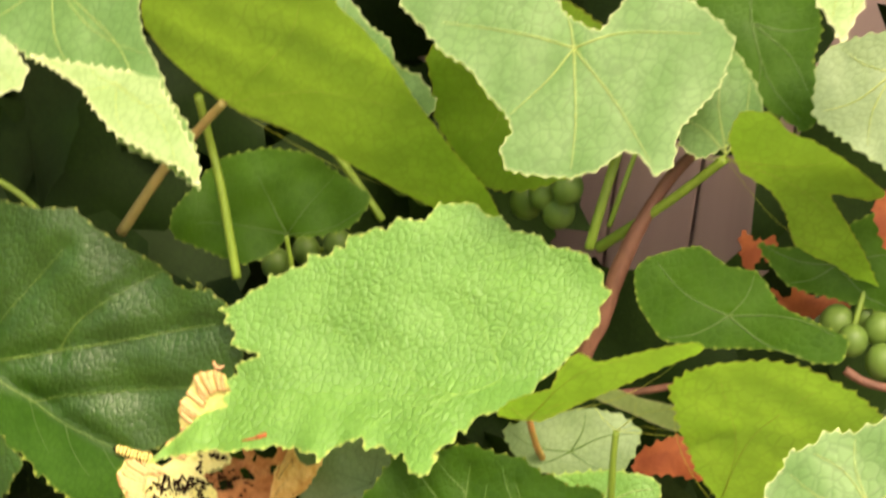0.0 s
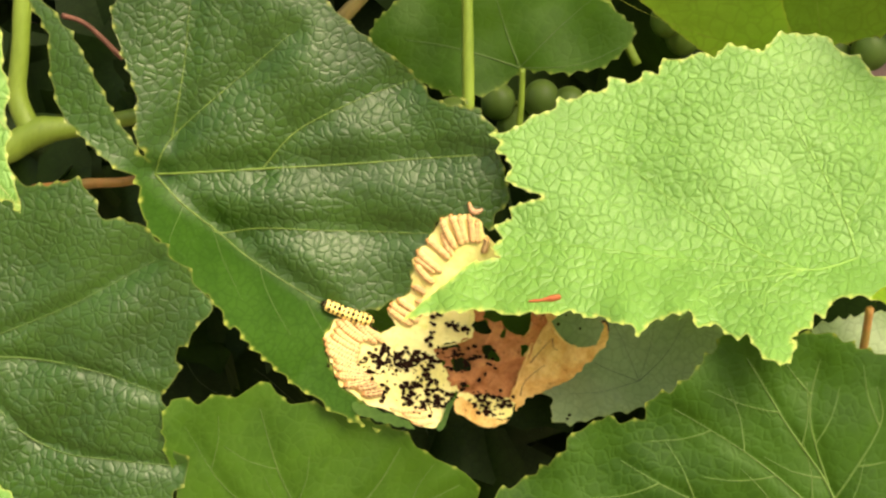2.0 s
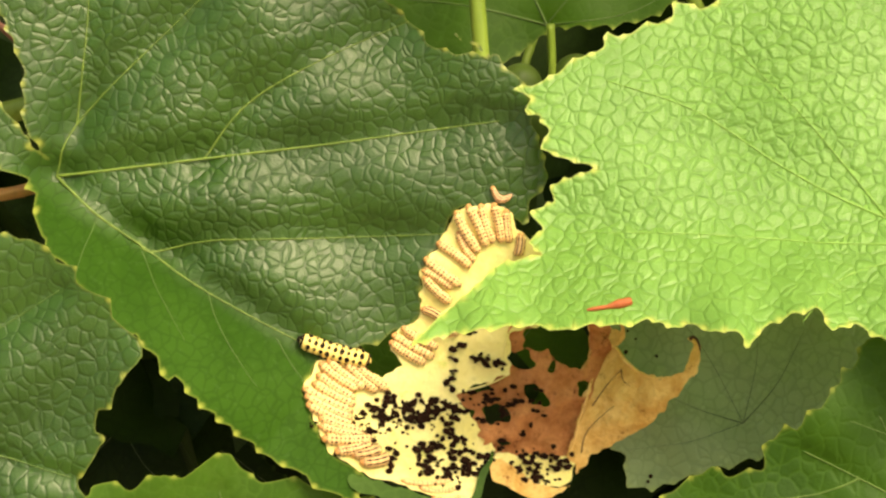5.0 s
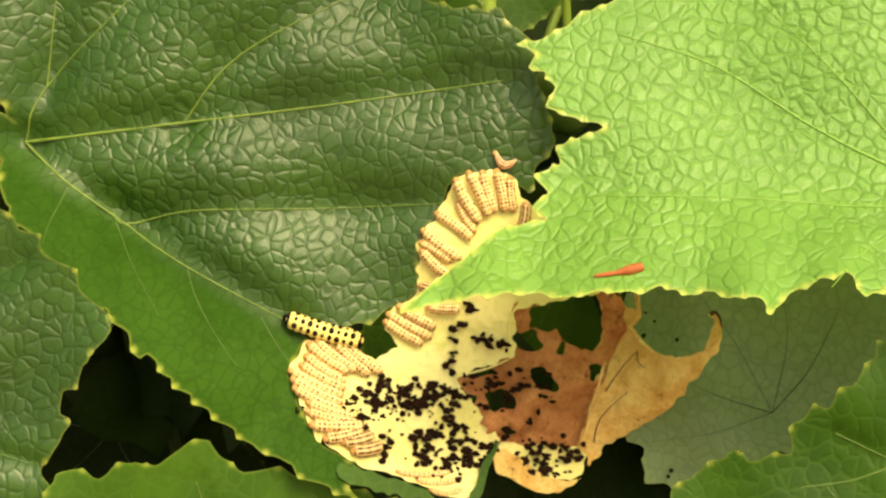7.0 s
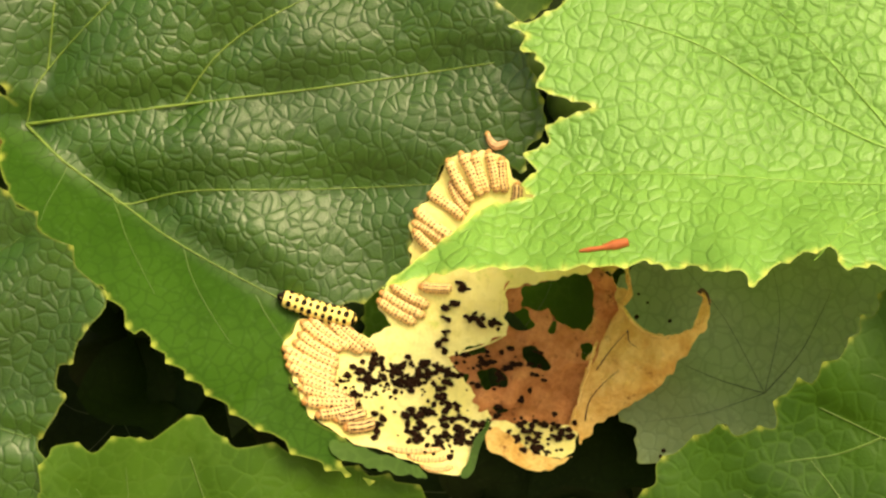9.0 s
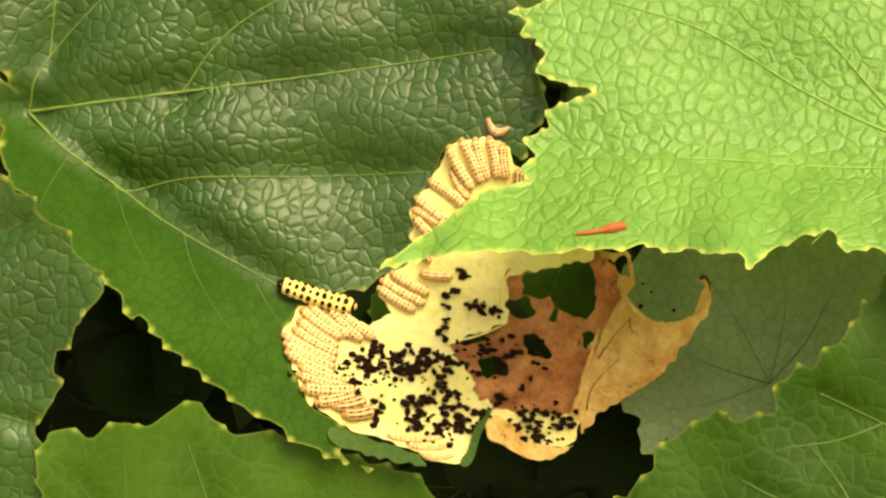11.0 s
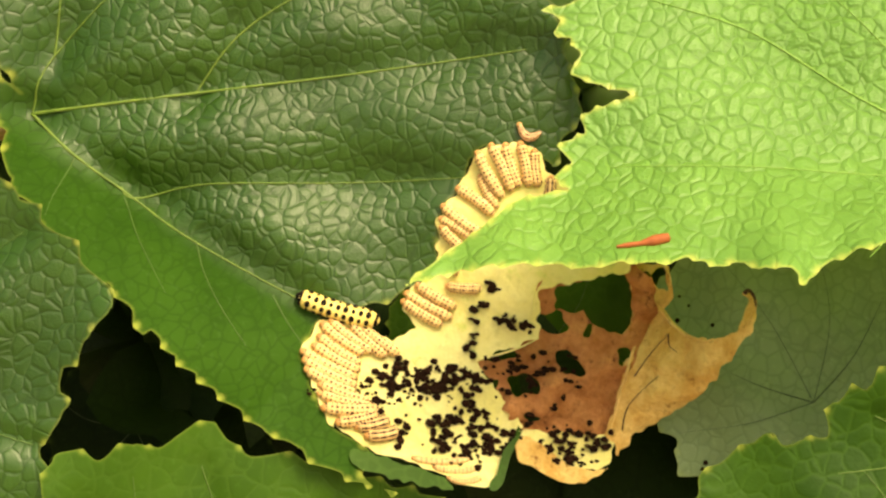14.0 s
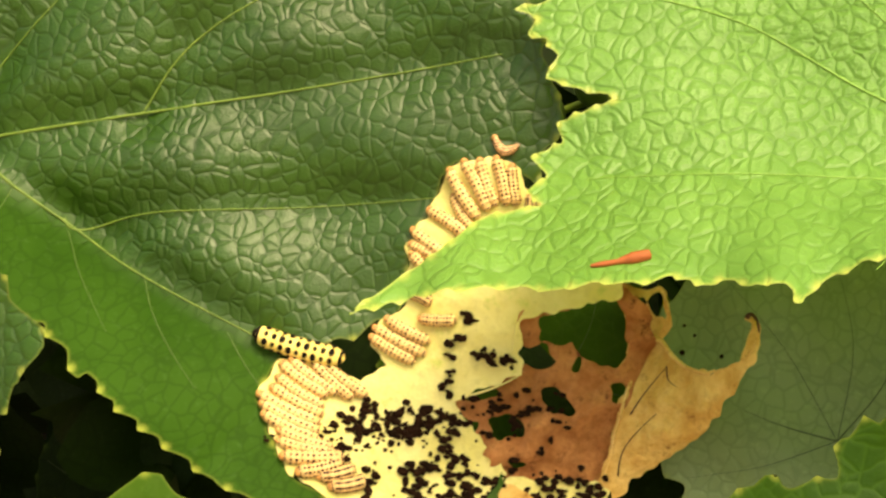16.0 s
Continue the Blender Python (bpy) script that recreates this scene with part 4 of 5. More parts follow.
def curl_form(x, z):
    """Dry tissue that rolls up towards the light away from the leaf."""
    u = np.clip((x - CURL_FROM) / 0.026, 0, 1.2)
    (ax, az), (bx, bz) = CURL_RIDGE
    lx, lz = (bx - ax) * 1e-3, (bz - az) * 1e-3
    n = math.hypot(lx, lz)
    v = ((x - ax * 1e-3) * lz - (z - az * 1e-3) * lx) / n
    return on_leaf(x, z) - 0.02 * u**1.3 + np.minimum(90 * v * v * (v > 0) + 45 * v * v * (v < 0), 0.004) - 0.001 + crinkle(x, z, 0.0004) + crinkle(z, x, 0.0002, 2.5)


CURL_RIDGE = [(107.8, -28.6), (124.8, -6.7)]
YELLOW_EDGE = [(92.3, 6.5), (88.2, 8.9), (84.9, 13.0), (80.5, 12.5), (76.1, 10.7), (73.8, 4.1), (71.6, -1.7), (72.8, -11.0), (69.2, -14.5), (68.6, -17.6), (71.7, -20.7), (68.0, -23.8), (62.7, -22.0), (56.3, -22.0), (54.6, -26.9), (58.0, -32.9), (63.2, -38.2), (70.7, -41.0), (78.5, -42.0), (86.5, -43.7), (89.6, -43.6), (91.1, -39.0), (92.2, -33.1), (85.3, -26.8), (81.8, -24.2), (91.9, -18.4), (90.4, -10.5), (104.2, -5.0), (102.7, 2.7)]
tissue("skeletonized_tissue", "pale yellow leaf tissue scraped thin", YELLOW_EDGE, [(68.0, -20.4, 1.9, 2.0, 0)],
       lambda x, z: on_leaf(x, z) - 0.0004 + crinkle(x, z, 0.00012), YELLOW)
WEB_HOLES = [[(93.0, -9.7), (97.8, -7.3), (101.1, -4.4), (103.8, -5.5), (105.1, -9.0), (106.2, -12.2), (105.4, -15.6), (103.3, -15.4), (100.4, -14.5), (98.0, -12.9), (93.8, -13.6), (92.7, -11.5)], (93.7, -15.8, 2.1, 1.9, 0), (99.6, -15.9, 0.9, 1.2, 0), (97.6, -21.7, 3.2, 1.5, -28), (91.0, -26.7, 2.8, 1.6, -5), (84.9, -22.9, 4.5, 0.9, 12), (84.5, -27.8, 2.3, 1.3, 0), (93.4, -31.8, 1.6, 0.5, -10), (106.2, -18.8, 1.2, 1.9, 10), (88.5, -33.1, 1.6, 1.9, 0), (102.7, -14.9, 1.0, 0.7, 0)]
tissue("dead_tissue", "rusty brown leaf tissue eaten full of holes", [(90.0, -9.1), (97.5, -5.9), (102.9, -2.9), (108.4, -5.3), (109.6, -10.0), (110.7, -13.8), (111.2, -19.7), (111.2, -26.6), (107.5, -31.3), (103.3, -34.8), (96.7, -35.9), (91.5, -34.4), (87.8, -33.1), (84.5, -31.3), (82.2, -27.8), (81.2, -24.2), (85.8, -21.3), (90.8, -18.6), (91.8, -14.9), (89.7, -12.8)], WEB_HOLES,
       lambda x, z: on_leaf(x, z) + 0.0007 + crinkle(x, z, 0.0007) + crinkle(z, x, 0.0003, 2.5), RUST, seed=2)
tissue("dry_curl", "tan dry leaf tissue curled up", [(101.6, -3.3), (103.5, -5.2), (105.0, -8.7), (105.8, -12.6), (104.9, -16.2), (106.8, -16.1), (107.0, -19.1), (106.6, -22.1), (106.1, -23.6), (106.7, -26.9), (105.8, -29.5), (105.2, -32.9), (107.0, -33.3), (108.3, -35.5), (110.5, -31.3), (113.2, -28.7), (116.4, -25.5), (119.9, -22.4), (121.8, -18.4), (123.7, -14.8), (125.9, -10.3), (126.6, -6.3), (125.8, -4.0), (124.0, -3.6), (123.3, -4.1), (124.8, -5.3), (124.5, -7.6), (123.4, -10.3), (120.7, -12.2), (118.8, -13.2), (115.6, -13.1), (112.6, -12.1), (110.8, -10.7), (112.0, -7.7), (110.7, -3.7), (109.2, -2.5), (105.8, -3.3)], [[(105.0, -5.5), (107.3, -4.5), (108.8, -7.5), (107.2, -8.9), (105.9, -8.5)], [(108.4, -3.8), (110.1, -3.9), (110.6, -7.0), (109.4, -7.6), (108.1, -5.1)], [(106.1, -11.5), (108.2, -11.7), (107.9, -13.4), (106.6, -14.6)], [(106.7, -9.6), (108.6, -8.8), (109.7, -9.8), (108.2, -10.9)]], curl_form, TAN, seed=3)
tissue("dry_flap", "pale yellow scraped flap of leaf", [(91.1, -36.1), (92.5, -34.0), (97.7, -33.3), (103.3, -32.7), (107.5, -32.5), (107.7, -36.8), (104.5, -38.6), (100.7, -39.0), (96.5, -37.1)], [],
       lambda x, z: on_leaf(x, z) - 0.0003 + crinkle(x, z, 0.0002), YELLOW, seed=4)
tissue("flap_fold", "tan fold along the edge of the flap", [(91.3, -36.0), (92.9, -38.9), (96.8, -39.9), (101.4, -41.3), (104.6, -40.1), (107.8, -37.1), (104.4, -38.3), (100.5, -38.1), (96.8, -36.1), (93.1, -34.4)], [],
       lambda x, z: on_leaf(x, z) - 0.0012 + crinkle(x, z, 0.0003), TAN, seed=9, gnaw=0.0002)
for line in [[(82.3, -24.2), (88.3, -21.1), (91.9, -18.4)], [(90.2, -15.7), (89.9, -11.6), (90.6, -10.3)]]:
    dress("vein", vein_mesh(line, lambda x, z: on_leaf(x, z) - 0.0006, 0.00025), YELLOW, eaten_leaf)
for line in [[(108.5, -21.7), (110.2, -17.8), (112.5, -13.8)], [(108.3, -31.0), (108.3, -27.6), (109.7, -24.5), (112.5, -20.6)], [(112.5, -13.8), (113.2, -15.5), (114.7, -16.1)]]:
    dress("vein", vein_mesh(line, curl_form, 0.00012), SPOT_RED, eaten_leaf)


tissue("green_lip", "green turned-up edge of the eaten leaf", [(92.0, -32.2), (92.0, -34.6), (91.5, -38.3), (91.0, -43.2), (89.4, -43.8), (89.9, -41.5), (90.3, -38.0), (91.1, -35.1)], [],
       lambda x, z: on_leaf(x, z) - 0.0016, BROAD, seed=6)
tissue("green_rim", "narrow green rim under the scraped tissue", [(66.6, -40.7), (69.9, -40.9), (74.7, -42.0), (79.4, -42.6), (83.2, -43.3), (84.2, -45.0), (81.8, -44.9), (76.3, -44.7), (70.7, -44.1), (66.7, -43.1)], [],
       lambda x, z: on_leaf(x, z) - 0.0007, SHADE_TONED, seed=7)
for line, thick in (([(108.7, -10.0), (110.8, -10.7), (112.8, -12.0), (115.6, -13.0), (118.8, -13.0), (120.4, -12.2)], 0.00055), ([(108.8, -10.8), (107.6, -13.7), (107.3, -18.1), (107.1, -22.0), (106.7, -24.8), (106.6, -28.4), (106.2, -32.7)], 0.00045), ([(102.7, -4.1), (104.6, -6.8), (105.8, -10.6), (105.7, -13.4)], 0.0003), ([(109.6, -3.0), (111.0, -5.2), (110.8, -8.0), (109.6, -10.6)], 0.0003), ([(123.6, -3.9), (125.2, -4.6), (125.7, -6.8), (124.9, -9.4)], 0.0003)):
    dress("curl_lip", vein_mesh(line, lambda x, z: curl_form(x, z) - 0.0001, thick), PALE_TAN, eaten_leaf, "pale rolled lip of the dry curl")


dress("curled_tip", tube([Vector(q) for q in [(0.1260, 0.0081, -0.0053), (0.1255, 0.0086, -0.0040), (0.1248, 0.0092, -0.0033), (0.1242, 0.0096, -0.0032), (0.1238, 0.0099, -0.0037)]], [0.0001, 0.00025, 0.0003, 0.0004], 8, 0.3), SPOT_RED, eaten_leaf)


def leaf_point(x, z, lift=0.0):
    """A place on the eaten leaf in the world, from mm off its stalk."""
    x, z = np.array([x * 1e-3]), np.array([z * 1e-3])
    return Vector(A_AT) + Vector((x[0], float(on_leaf(x, z)[0]) - lift, z[0]))


# ---- droppings ----
def frass(spots, seed):
    """Crumbs of black droppings strewn over patches (x, z, wide, high, turn in degrees, how many)."""
    r = np.random.default_rng(seed)
    verts, faces = [], []
    ball = bmesh.new()
    bmesh.ops.create_icosphere(ball, subdivisions=1, radius=1)
    shape = [v.co.copy() for v in ball.verts]
    tris = [[v.index for v in f.verts] for f in ball.faces]
    ball.free()
    for x, z, wide, high, turn, count in spots:
        c, s = math.cos(radians(turn)), math.sin(radians(turn))
        for k in range(count):
            a, q = r.uniform(0, 6.28), math.sqrt(r.uniform(0, 1))
            u, v = wide * q * math.cos(a), high * q * math.sin(a)
            px, pz = x + u * c - v * s, z + u * s + v * c
            for lump in range(int(r.integers(1, 4))):
                size = (0.22 + 0.52 * r.uniform() ** 1.8) * 1e-3
                at = leaf_point(px + r.normal(0, 0.35), pz + r.normal(0, 0.35), 0.0005 + 0.5 * size)
                base, spin = len(verts), Euler(r.uniform(0, 6, 3).tolist()).to_matrix()
                long = Vector((r.uniform(0.8, 1.7), 0.8, r.uniform(0.7, 1.2)))
                for p in shape:
                    w = spin @ p
                    verts.append(at + Vector((w.x * long.x, w.y * long.y, w.z * long.z)) * size * r.uniform(0.75, 1.2))
                faces += [[base + i for i in f] for f in tris]
    me = bpy.data.meshes.new("frass")
    me.from_pydata(verts, [], faces)
    return tagged(dress("frass", me, FRASS, smooth=False), "black crumbs of caterpillar droppings on the eaten tissue", "droppings", kind="stuff")


frass([(x, z, *more) for (x, z), more in zip(
    [(73.2, -29.3), (79.2, -28.3), (69.0, -31.8), (84.4, -35.7), (78.3, -34.2), (89.0, -36.5), (101.2, -35.5), (98.2, -35.4), (87.4, -16.7), (82.5, -11.9), (81.4, -15.0), (80.9, -17.7), (81.4, -20.6), (75.2, -36.9), (81.7, -39.8), (90.0, -24.9), (96.5, -32.3), (103.8, -33.5), (86.0, -22.5), (92.0, -24.5), (58.1, -33.1), (63.3, -37.6), (98.7, -8.6), (77.5, -27.2)],
    [(6.5, 2.2, -12, 46), (4.5, 2.8, 0, 34), (4, 2.4, 0, 24), (5, 4, 0, 42), (9, 4.5, 0, 34), (3.5, 1.8, 20, 22), (5.5, 2.8, 20, 28), (3, 1.5, 0, 10), (3.6, 0.8, 0, 16), (0.9, 0.6, 0, 6), (0.9, 0.5, 0, 5), (0.3, 0.3, 0, 1), (0.4, 0.9, 0, 3), (7, 3, 0, 14), (7, 2, 0, 12),
     (7, 3.5, 0, 12), (5, 1.5, 0, 10), (4, 3, 0, 10), (6, 1.5, 0, 6), (8, 6, 0, 22), (0.4, 0.4, 0, 3), (0.4, 0.3, 0, 3), (5, 1, 15, 0), (8, 1.5, -4, 18)])], 21)


# ---- caterpillars ----
def caterpillar(head, tail, wide, sag=0.0, bold=False, label="", skin=None):
    """A plump larva from head to tail (mm off the leaf's stalk): ringed body, head and rows of spots."""
    a, b = leaf_point(*head), leaf_point(*tail)
    thing = tagged(new("caterpillar"), label or "tan caterpillar with rows of dark spots feeding on the leaf", "caterpillar", "caterpillars feeding side by side")
    thing.location = (a + b) / 2
    R = wide * 0.5e-3
    way = (b - a).normalized()
    out = (Vector((0, -1, 0.12)) - Vector((0, -1, 0.12)).project(way)).normalized()
    side = way.cross(out)
    rings, sides, length, joints = 66, 14, (b - a).length, 11
    verts, faces = [], []

    def spine(f):
        return a + (b - a) * f + side * (sag * 1e-3 * math.sin(math.pi * f)) + out * R * 0.8 - thing.location

    def radius(f):
        taper = min(1, (f / 0.09 + 0.02) ** 0.5, ((1 - f) / 0.14 + 0.02) ** 0.5)
        return R * taper * (0.92 + 0.08 * f) * (0.9 + 0.1 * abs(math.sin(math.pi * joints * f)) ** 0.6)

    for i in range(rings + 1):
        f = i / rings
        p, r = spine(f), radius(f)
        for s in range(sides):
            q = 2 * math.pi * s / sides
            verts.append(p + r * (math.cos(q) * out + 1.02 * math.sin(q) * side))
    for i in range(rings):
        for s in range(sides):
            t = (s + 1) % sides
            faces.append((i * sides + s, i * sides + t, (i + 1) * sides + t, (i + 1) * sides + s))
    faces += [tuple(range(sides))[::-1], tuple(rings * sides + s for s in range(sides))]
    me = bpy.data.meshes.new("body")
    me.from_pydata(verts, [], faces)
    body = dress("body", me, skin or (SKIN_PALE if bold else SKIN), thing)
    big = 0.27 if bold else 0.22
    for q in ((-1.15, -0.4, 0.4, 1.15) if bold else (-1.05, -0.36, 0.36, 1.05)):
        dots, dfaces = [], []
        for k in range(joints):
            f = (k + 0.5) / joints
            n = math.cos(q) * out + math.sin(q) * side
            p = spine(f) + n * radius(f) * 0.985
            u, base = n.cross(way), len(dots)
            size = R * big * (0.75 + 0.35 * ((k * 7 + int(q * 10)) % 3) / 2)
            dots.append(p + n * size * 0.35)
            for s in range(7):
                h = 2 * math.pi * s / 7
                dots.append(p + size * (math.cos(h) * way * 0.95 + math.sin(h) * u * (1.25 if bold else 0.9)))
            dfaces += [(base, base + 1 + s, base + 1 + (s + 1) % 7) for s in range(7)]
        me = bpy.data.meshes.new("marking")
        me.from_pydata(dots, [], dfaces)
        dress("marking", me, SPOT if bold else SPOT_RED, body, "row of black spots" if bold else "row of dark brown spots")
    bm = bmesh.new()
    bmesh.ops.create_uvsphere(bm, u_segments=12, v_segments=8, radius=R * (0.42 if bold else 0.6))
    bmesh.ops.translate(bm, vec=spine(0.0) + way * R * 0.12 - out * R * 0.1, verts=bm.verts)
    part("head", bm, SPOT if bold else HEAD, thing, "dark rounded head" if bold else "brown rounded head")
    return thing


UPPER = [(75.8, 9.8), (81.6, 3.3), (77.8, 11.5), (82.9, 4.7), (80.1, 12.0), (83.8, 5.5), (82.5, 12.7), (85.4, 5.9), (85.0, 11.9), (86.8, 6.1), (88.6, 8.0), (88.8, 3.9), (76.9, 6.0), (81.2, 1.4), (73.7, 3.3), (80.8, 0.3), (71.9, 0.0), (79.7, -3.5), (71.9, -2.1), (78.0, -4.3), (72.4, -3.5), (78.2, -7.1), (73.2, -9.5), (76.7, -10.4)]
for k in range(0, len(UPPER), 2):
    caterpillar(UPPER[k], UPPER[k + 1], 2.1 if k not in (12, 18) else 1.7, 0.25 * (-1) ** (k // 2))
MIDDLE = [(68.5, -16.8), (75.7, -19.5), (68.7, -15.4), (77.1, -18.1), (70.2, -13.8), (77.4, -16.2), (75.3, -13.0), (81.0, -12.2)]
for k in range(0, len(MIDDLE), 2):
    caterpillar(MIDDLE[k], MIDDLE[k + 1], 2.0, 0.2)
LOWER = [(56.6, -22.7), (64.5, -26.3), (57.9, -22.0), (65.8, -25.8), (61.3, -21.7), (68.0, -26.2), (62.5, -21.6), (69.9, -25.5), (56.7, -24.6), (64.4, -28.0), (56.3, -26.1), (64.6, -29.0), (54.9, -27.3), (64.6, -30.3), (55.6, -28.6), (64.8, -31.4), (56.3, -30.0), (64.9, -32.5), (59.0, -32.0), (67.2, -33.4), (59.3, -33.4), (67.6, -34.1), (60.5, -35.5), (68.9, -34.4), (63.3, -37.5), (69.0, -35.2), (66.3, -37.7), (70.9, -35.9), (68.3, -38.8), (72.8, -37.3)]
for k in range(0, len(LOWER), 2):
    caterpillar(LOWER[k], LOWER[k + 1], 2.1 if k < 22 else 2.5, 0.3)
LAST = [(76.3, -41.0), (85.0, -39.8), (79.8, -41.8), (86.4, -41.1), (82.5, -43.1), (87.6, -42.4)]
for k in range(0, len(LAST), 2):
    caterpillar(LAST[k], LAST[k + 1], 1.3, 0.6)
caterpillar(*[(51.6, -19.1), (65.6, -20.7)], 3.6, 0.4, True, "cream caterpillar with bold black spots crawling on the leaf")
caterpillar(*[(81.5, 15.7), (85.5, 15.0)], 1.7, 1.4, False, "tiny pinkish caterpillar crawling apart on the leaf", SKIN_PINK)


def scrap():
    """A small red dry scrap, thick at one end, lying on the sunlit leaf."""
    at, line = Vector((0.1270, 0.0041, 0.0544)), [(-79.3, -30.1), (-77.8, -29.6), (-76.0, -29.0), (-74.2, -28.3), (-72.1, -27.4)]
    y = LEAF_FORMS[1](np.array([x for x, z in line]) * 1e-3, np.array([z for x, z in line]) * 1e-3)
    pts = [at + Vector((x * 1e-3, d - 0.0005, z * 1e-3)) for (x, z), d in zip(line, y)]
    me = tube([p - pts[0] for p in pts], [0.0002, 0.0004, 0.0004, 0.0009, 0.0007], 8, 0.1)
    ob = tagged(dress("dry_scrap", me, DEAD), "small red dry plant scrap lying on the sunlit leaf", "plant scrap")
    ob.location = pts[0]


scrap()


# ---- stems ----
def stem(name, label, points, radii, material, bumpy=0.06):
    me = tube([Vector(p) - Vector(points[0]) for p in points], radii, 12, bumpy)
    ob = tagged(dress(name, me, material), label, "stem", "shoots of the grape vine")
    ob.location = points[0]
    return ob


stem("leaf_stalk", "slender green-brown stalk hanging in the vine", [(-0.0023, 0.0400, 0.1226), (0.0001, 0.0500, 0.1040), (0.0037, 0.0500, 0.0944), (0.0068, 0.0500, 0.0847), (0.0101, 0.0500, 0.0731), (0.0147, 0.0500, 0.0564)], [0.0016, 0.0016, 0.0018], STEM_GREEN)
stem("vine_shoot", "thick pale green vine shoot with swollen node", [(-0.1126, 0.0120, 0.0871), (-0.1082, 0.0120, 0.0669), (-0.1044, 0.0120, 0.0462), (-0.1020, 0.0120, 0.0315), (-0.0949, 0.0110, 0.0230)], [0.0024, 0.0024, 0.0026, 0.0034], STEM_GREEN)
stem("vine_shoot", "thick pale green vine shoot beside the leaf", [(-0.1250, 0.0080, 0.0034), (-0.1037, 0.0100, 0.0156), (-0.0938, 0.0110, 0.0246), (-0.0817, 0.0130, 0.0294), (-0.0591, 0.0160, 0.0405)], [0.0036, 0.0038, 0.0042, 0.0024, 0.002], STEM_GREEN)
stem("twig", "thin dark red twig", [(-0.1020, 0.0350, 0.0534), (-0.0959, 0.0400, 0.0520), (-0.0849, 0.0450, 0.0445)], [0.0007, 0.0007, 0.0008], STEM_BROWN)
stem("cane", "thick reddish brown woody cane", [(0.1794, 0.0700, 0.1374), (0.1643, 0.0650, 0.1188), (0.1560, 0.0600, 0.1001), (0.1508, 0.0580, 0.0824), (0.1473, 0.0560, 0.0638), (0.1414, 0.0550, 0.0461)], [0.0018, 0.0022, 0.003, 0.0032, 0.003], STEM_BROWN, 0.15)
stem("leaf_stalk", "upright smooth green leaf stalk", [(0.1466, 0.0500, 0.1292), (0.1441, 0.0450, 0.1101), (0.1415, 0.0450, 0.0918)], [0.0017, 0.0017, 0.0018], STEM_GREEN)
stem("leaf_stalk", "thin green leaf stalk in shade", [(0.1484, 0.0750, 0.1213), (0.1461, 0.0700, 0.1076), (0.1435, 0.0700, 0.0948)], [0.0009, 0.001, 0.001], STEM_GREEN)
stem("leaf_stalk", "thin brownish green stalk", [(0.0292, 0.0850, 0.1075), (0.0435, 0.0850, 0.0931), (0.0571, 0.0850, 0.0784)], [0.0016, 0.0016, 0.0014], STEM_GREEN)
stem("twig", "thin brown horizontal twig in shade", [(0.1549, 0.0600, 0.0375), (0.1674, 0.0600, 0.0415), (0.1817, 0.0600, 0.0473)], [0.0013, 0.0013, 0.0012], STEM_BROWN)
stem("twig", "brown twig below the grapes", [(0.2321, 0.0600, 0.0618), (0.2413, 0.0600, 0.0586), (0.2601, 0.0600, 0.0583)], [0.0016, 0.0015, 0.0014], STEM_BROWN)
stem("leaf_stalk", "thin green stalk of the dark leaf", [(0.0252, 0.0700, 0.0697), (0.0274, 0.0720, 0.0595), (0.0291, 0.0750, 0.0475)], [0.0009, 0.001, 0.001], STEM_GREEN)
stem("leaf_stalk", "reddish stalk of the lime leaf", [(0.2011, -0.0030, 0.0269), (0.1948, 0.0050, 0.0192), (0.1844, 0.0200, 0.0046)], [0.0012, 0.0012, 0.0012], STEM_RED)
stem("leaf_stalk", "green stalk across the gap", [(-0.0860, 0.0500, 0.0777), (-0.0718, 0.0500, 0.0720), (-0.0526, 0.0500, 0.0597)], [0.0012, 0.0012, 0.0012], STEM_GREEN)


# ---- unripe grapes ----
def grapes(label, berries):
    """A bunch: berries given as place and radius."""
    at = Vector(berries[0][:3])
    thing = tagged(new("grape_bunch"), label, "grapes", "bunches of unripe grapes")
    thing.location = at
    for x, y, z, r in berries:
        bm = bmesh.new()
        bmesh.ops.create_uvsphere(bm, u_segments=24, v_segments=16, radius=r)
        for v in bm.verts:
            v.co.z *= 1.08
        bmesh.ops.translate(bm, vec=Vector((x, y, z)) - at, verts=bm.verts)
        part("berry", bm, BERRY, thing)
    pts = [Vector((x, y + 0.004, z)) - at for x, y, z, _ in berries[:3]]
    dress("bunch_stalk", tube([pts[0] + Vector((0.002, 0.01, 0.025)), *pts], [0.0012, 0.0008], 8), STEM_GREEN, thing)
    return thing


def bunch(label, centres, size):
    grapes(label, [(x, y, z, size * (0.9 + 0.05 * (k % 4))) for k, (x, y, z) in enumerate(centres)])


bunch("small bunch of green unripe grapes in the shade", [(0.0620, 0.0900, 0.0933), (0.0681, 0.1000, 0.0889), (0.0712, 0.1000, 0.0957)], 0.0058)
bunch("bunch of green unripe grapes in the shade", [(0.1128, 0.1000, 0.0951), (0.1226, 0.0950, 0.1001), (0.1196, 0.1000, 0.0896), (0.1052, 0.1100, 0.0891)], 0.0062)
bunch("dim bunch of green unripe grapes", [(0.0174, 0.1200, 0.0518), (0.0304, 0.1200, 0.0564), (0.0040, 0.1250, 0.0423), (0.0249, 0.1250, 0.0452), (0.0393, 0.1200, 0.0569)], 0.0062)
bunch("bunch of pale green unripe grapes", [(0.2327, 0.0700, 0.0698), (0.2412, 0.0750, 0.0742), (0.2439, 0.0700, 0.0644), (0.2264, 0.0800, 0.0723), (0.2500, 0.0700, 0.0718), (0.2351, 0.0850, 0.0752), (0.2537, 0.0750, 0.0608)], 0.006)


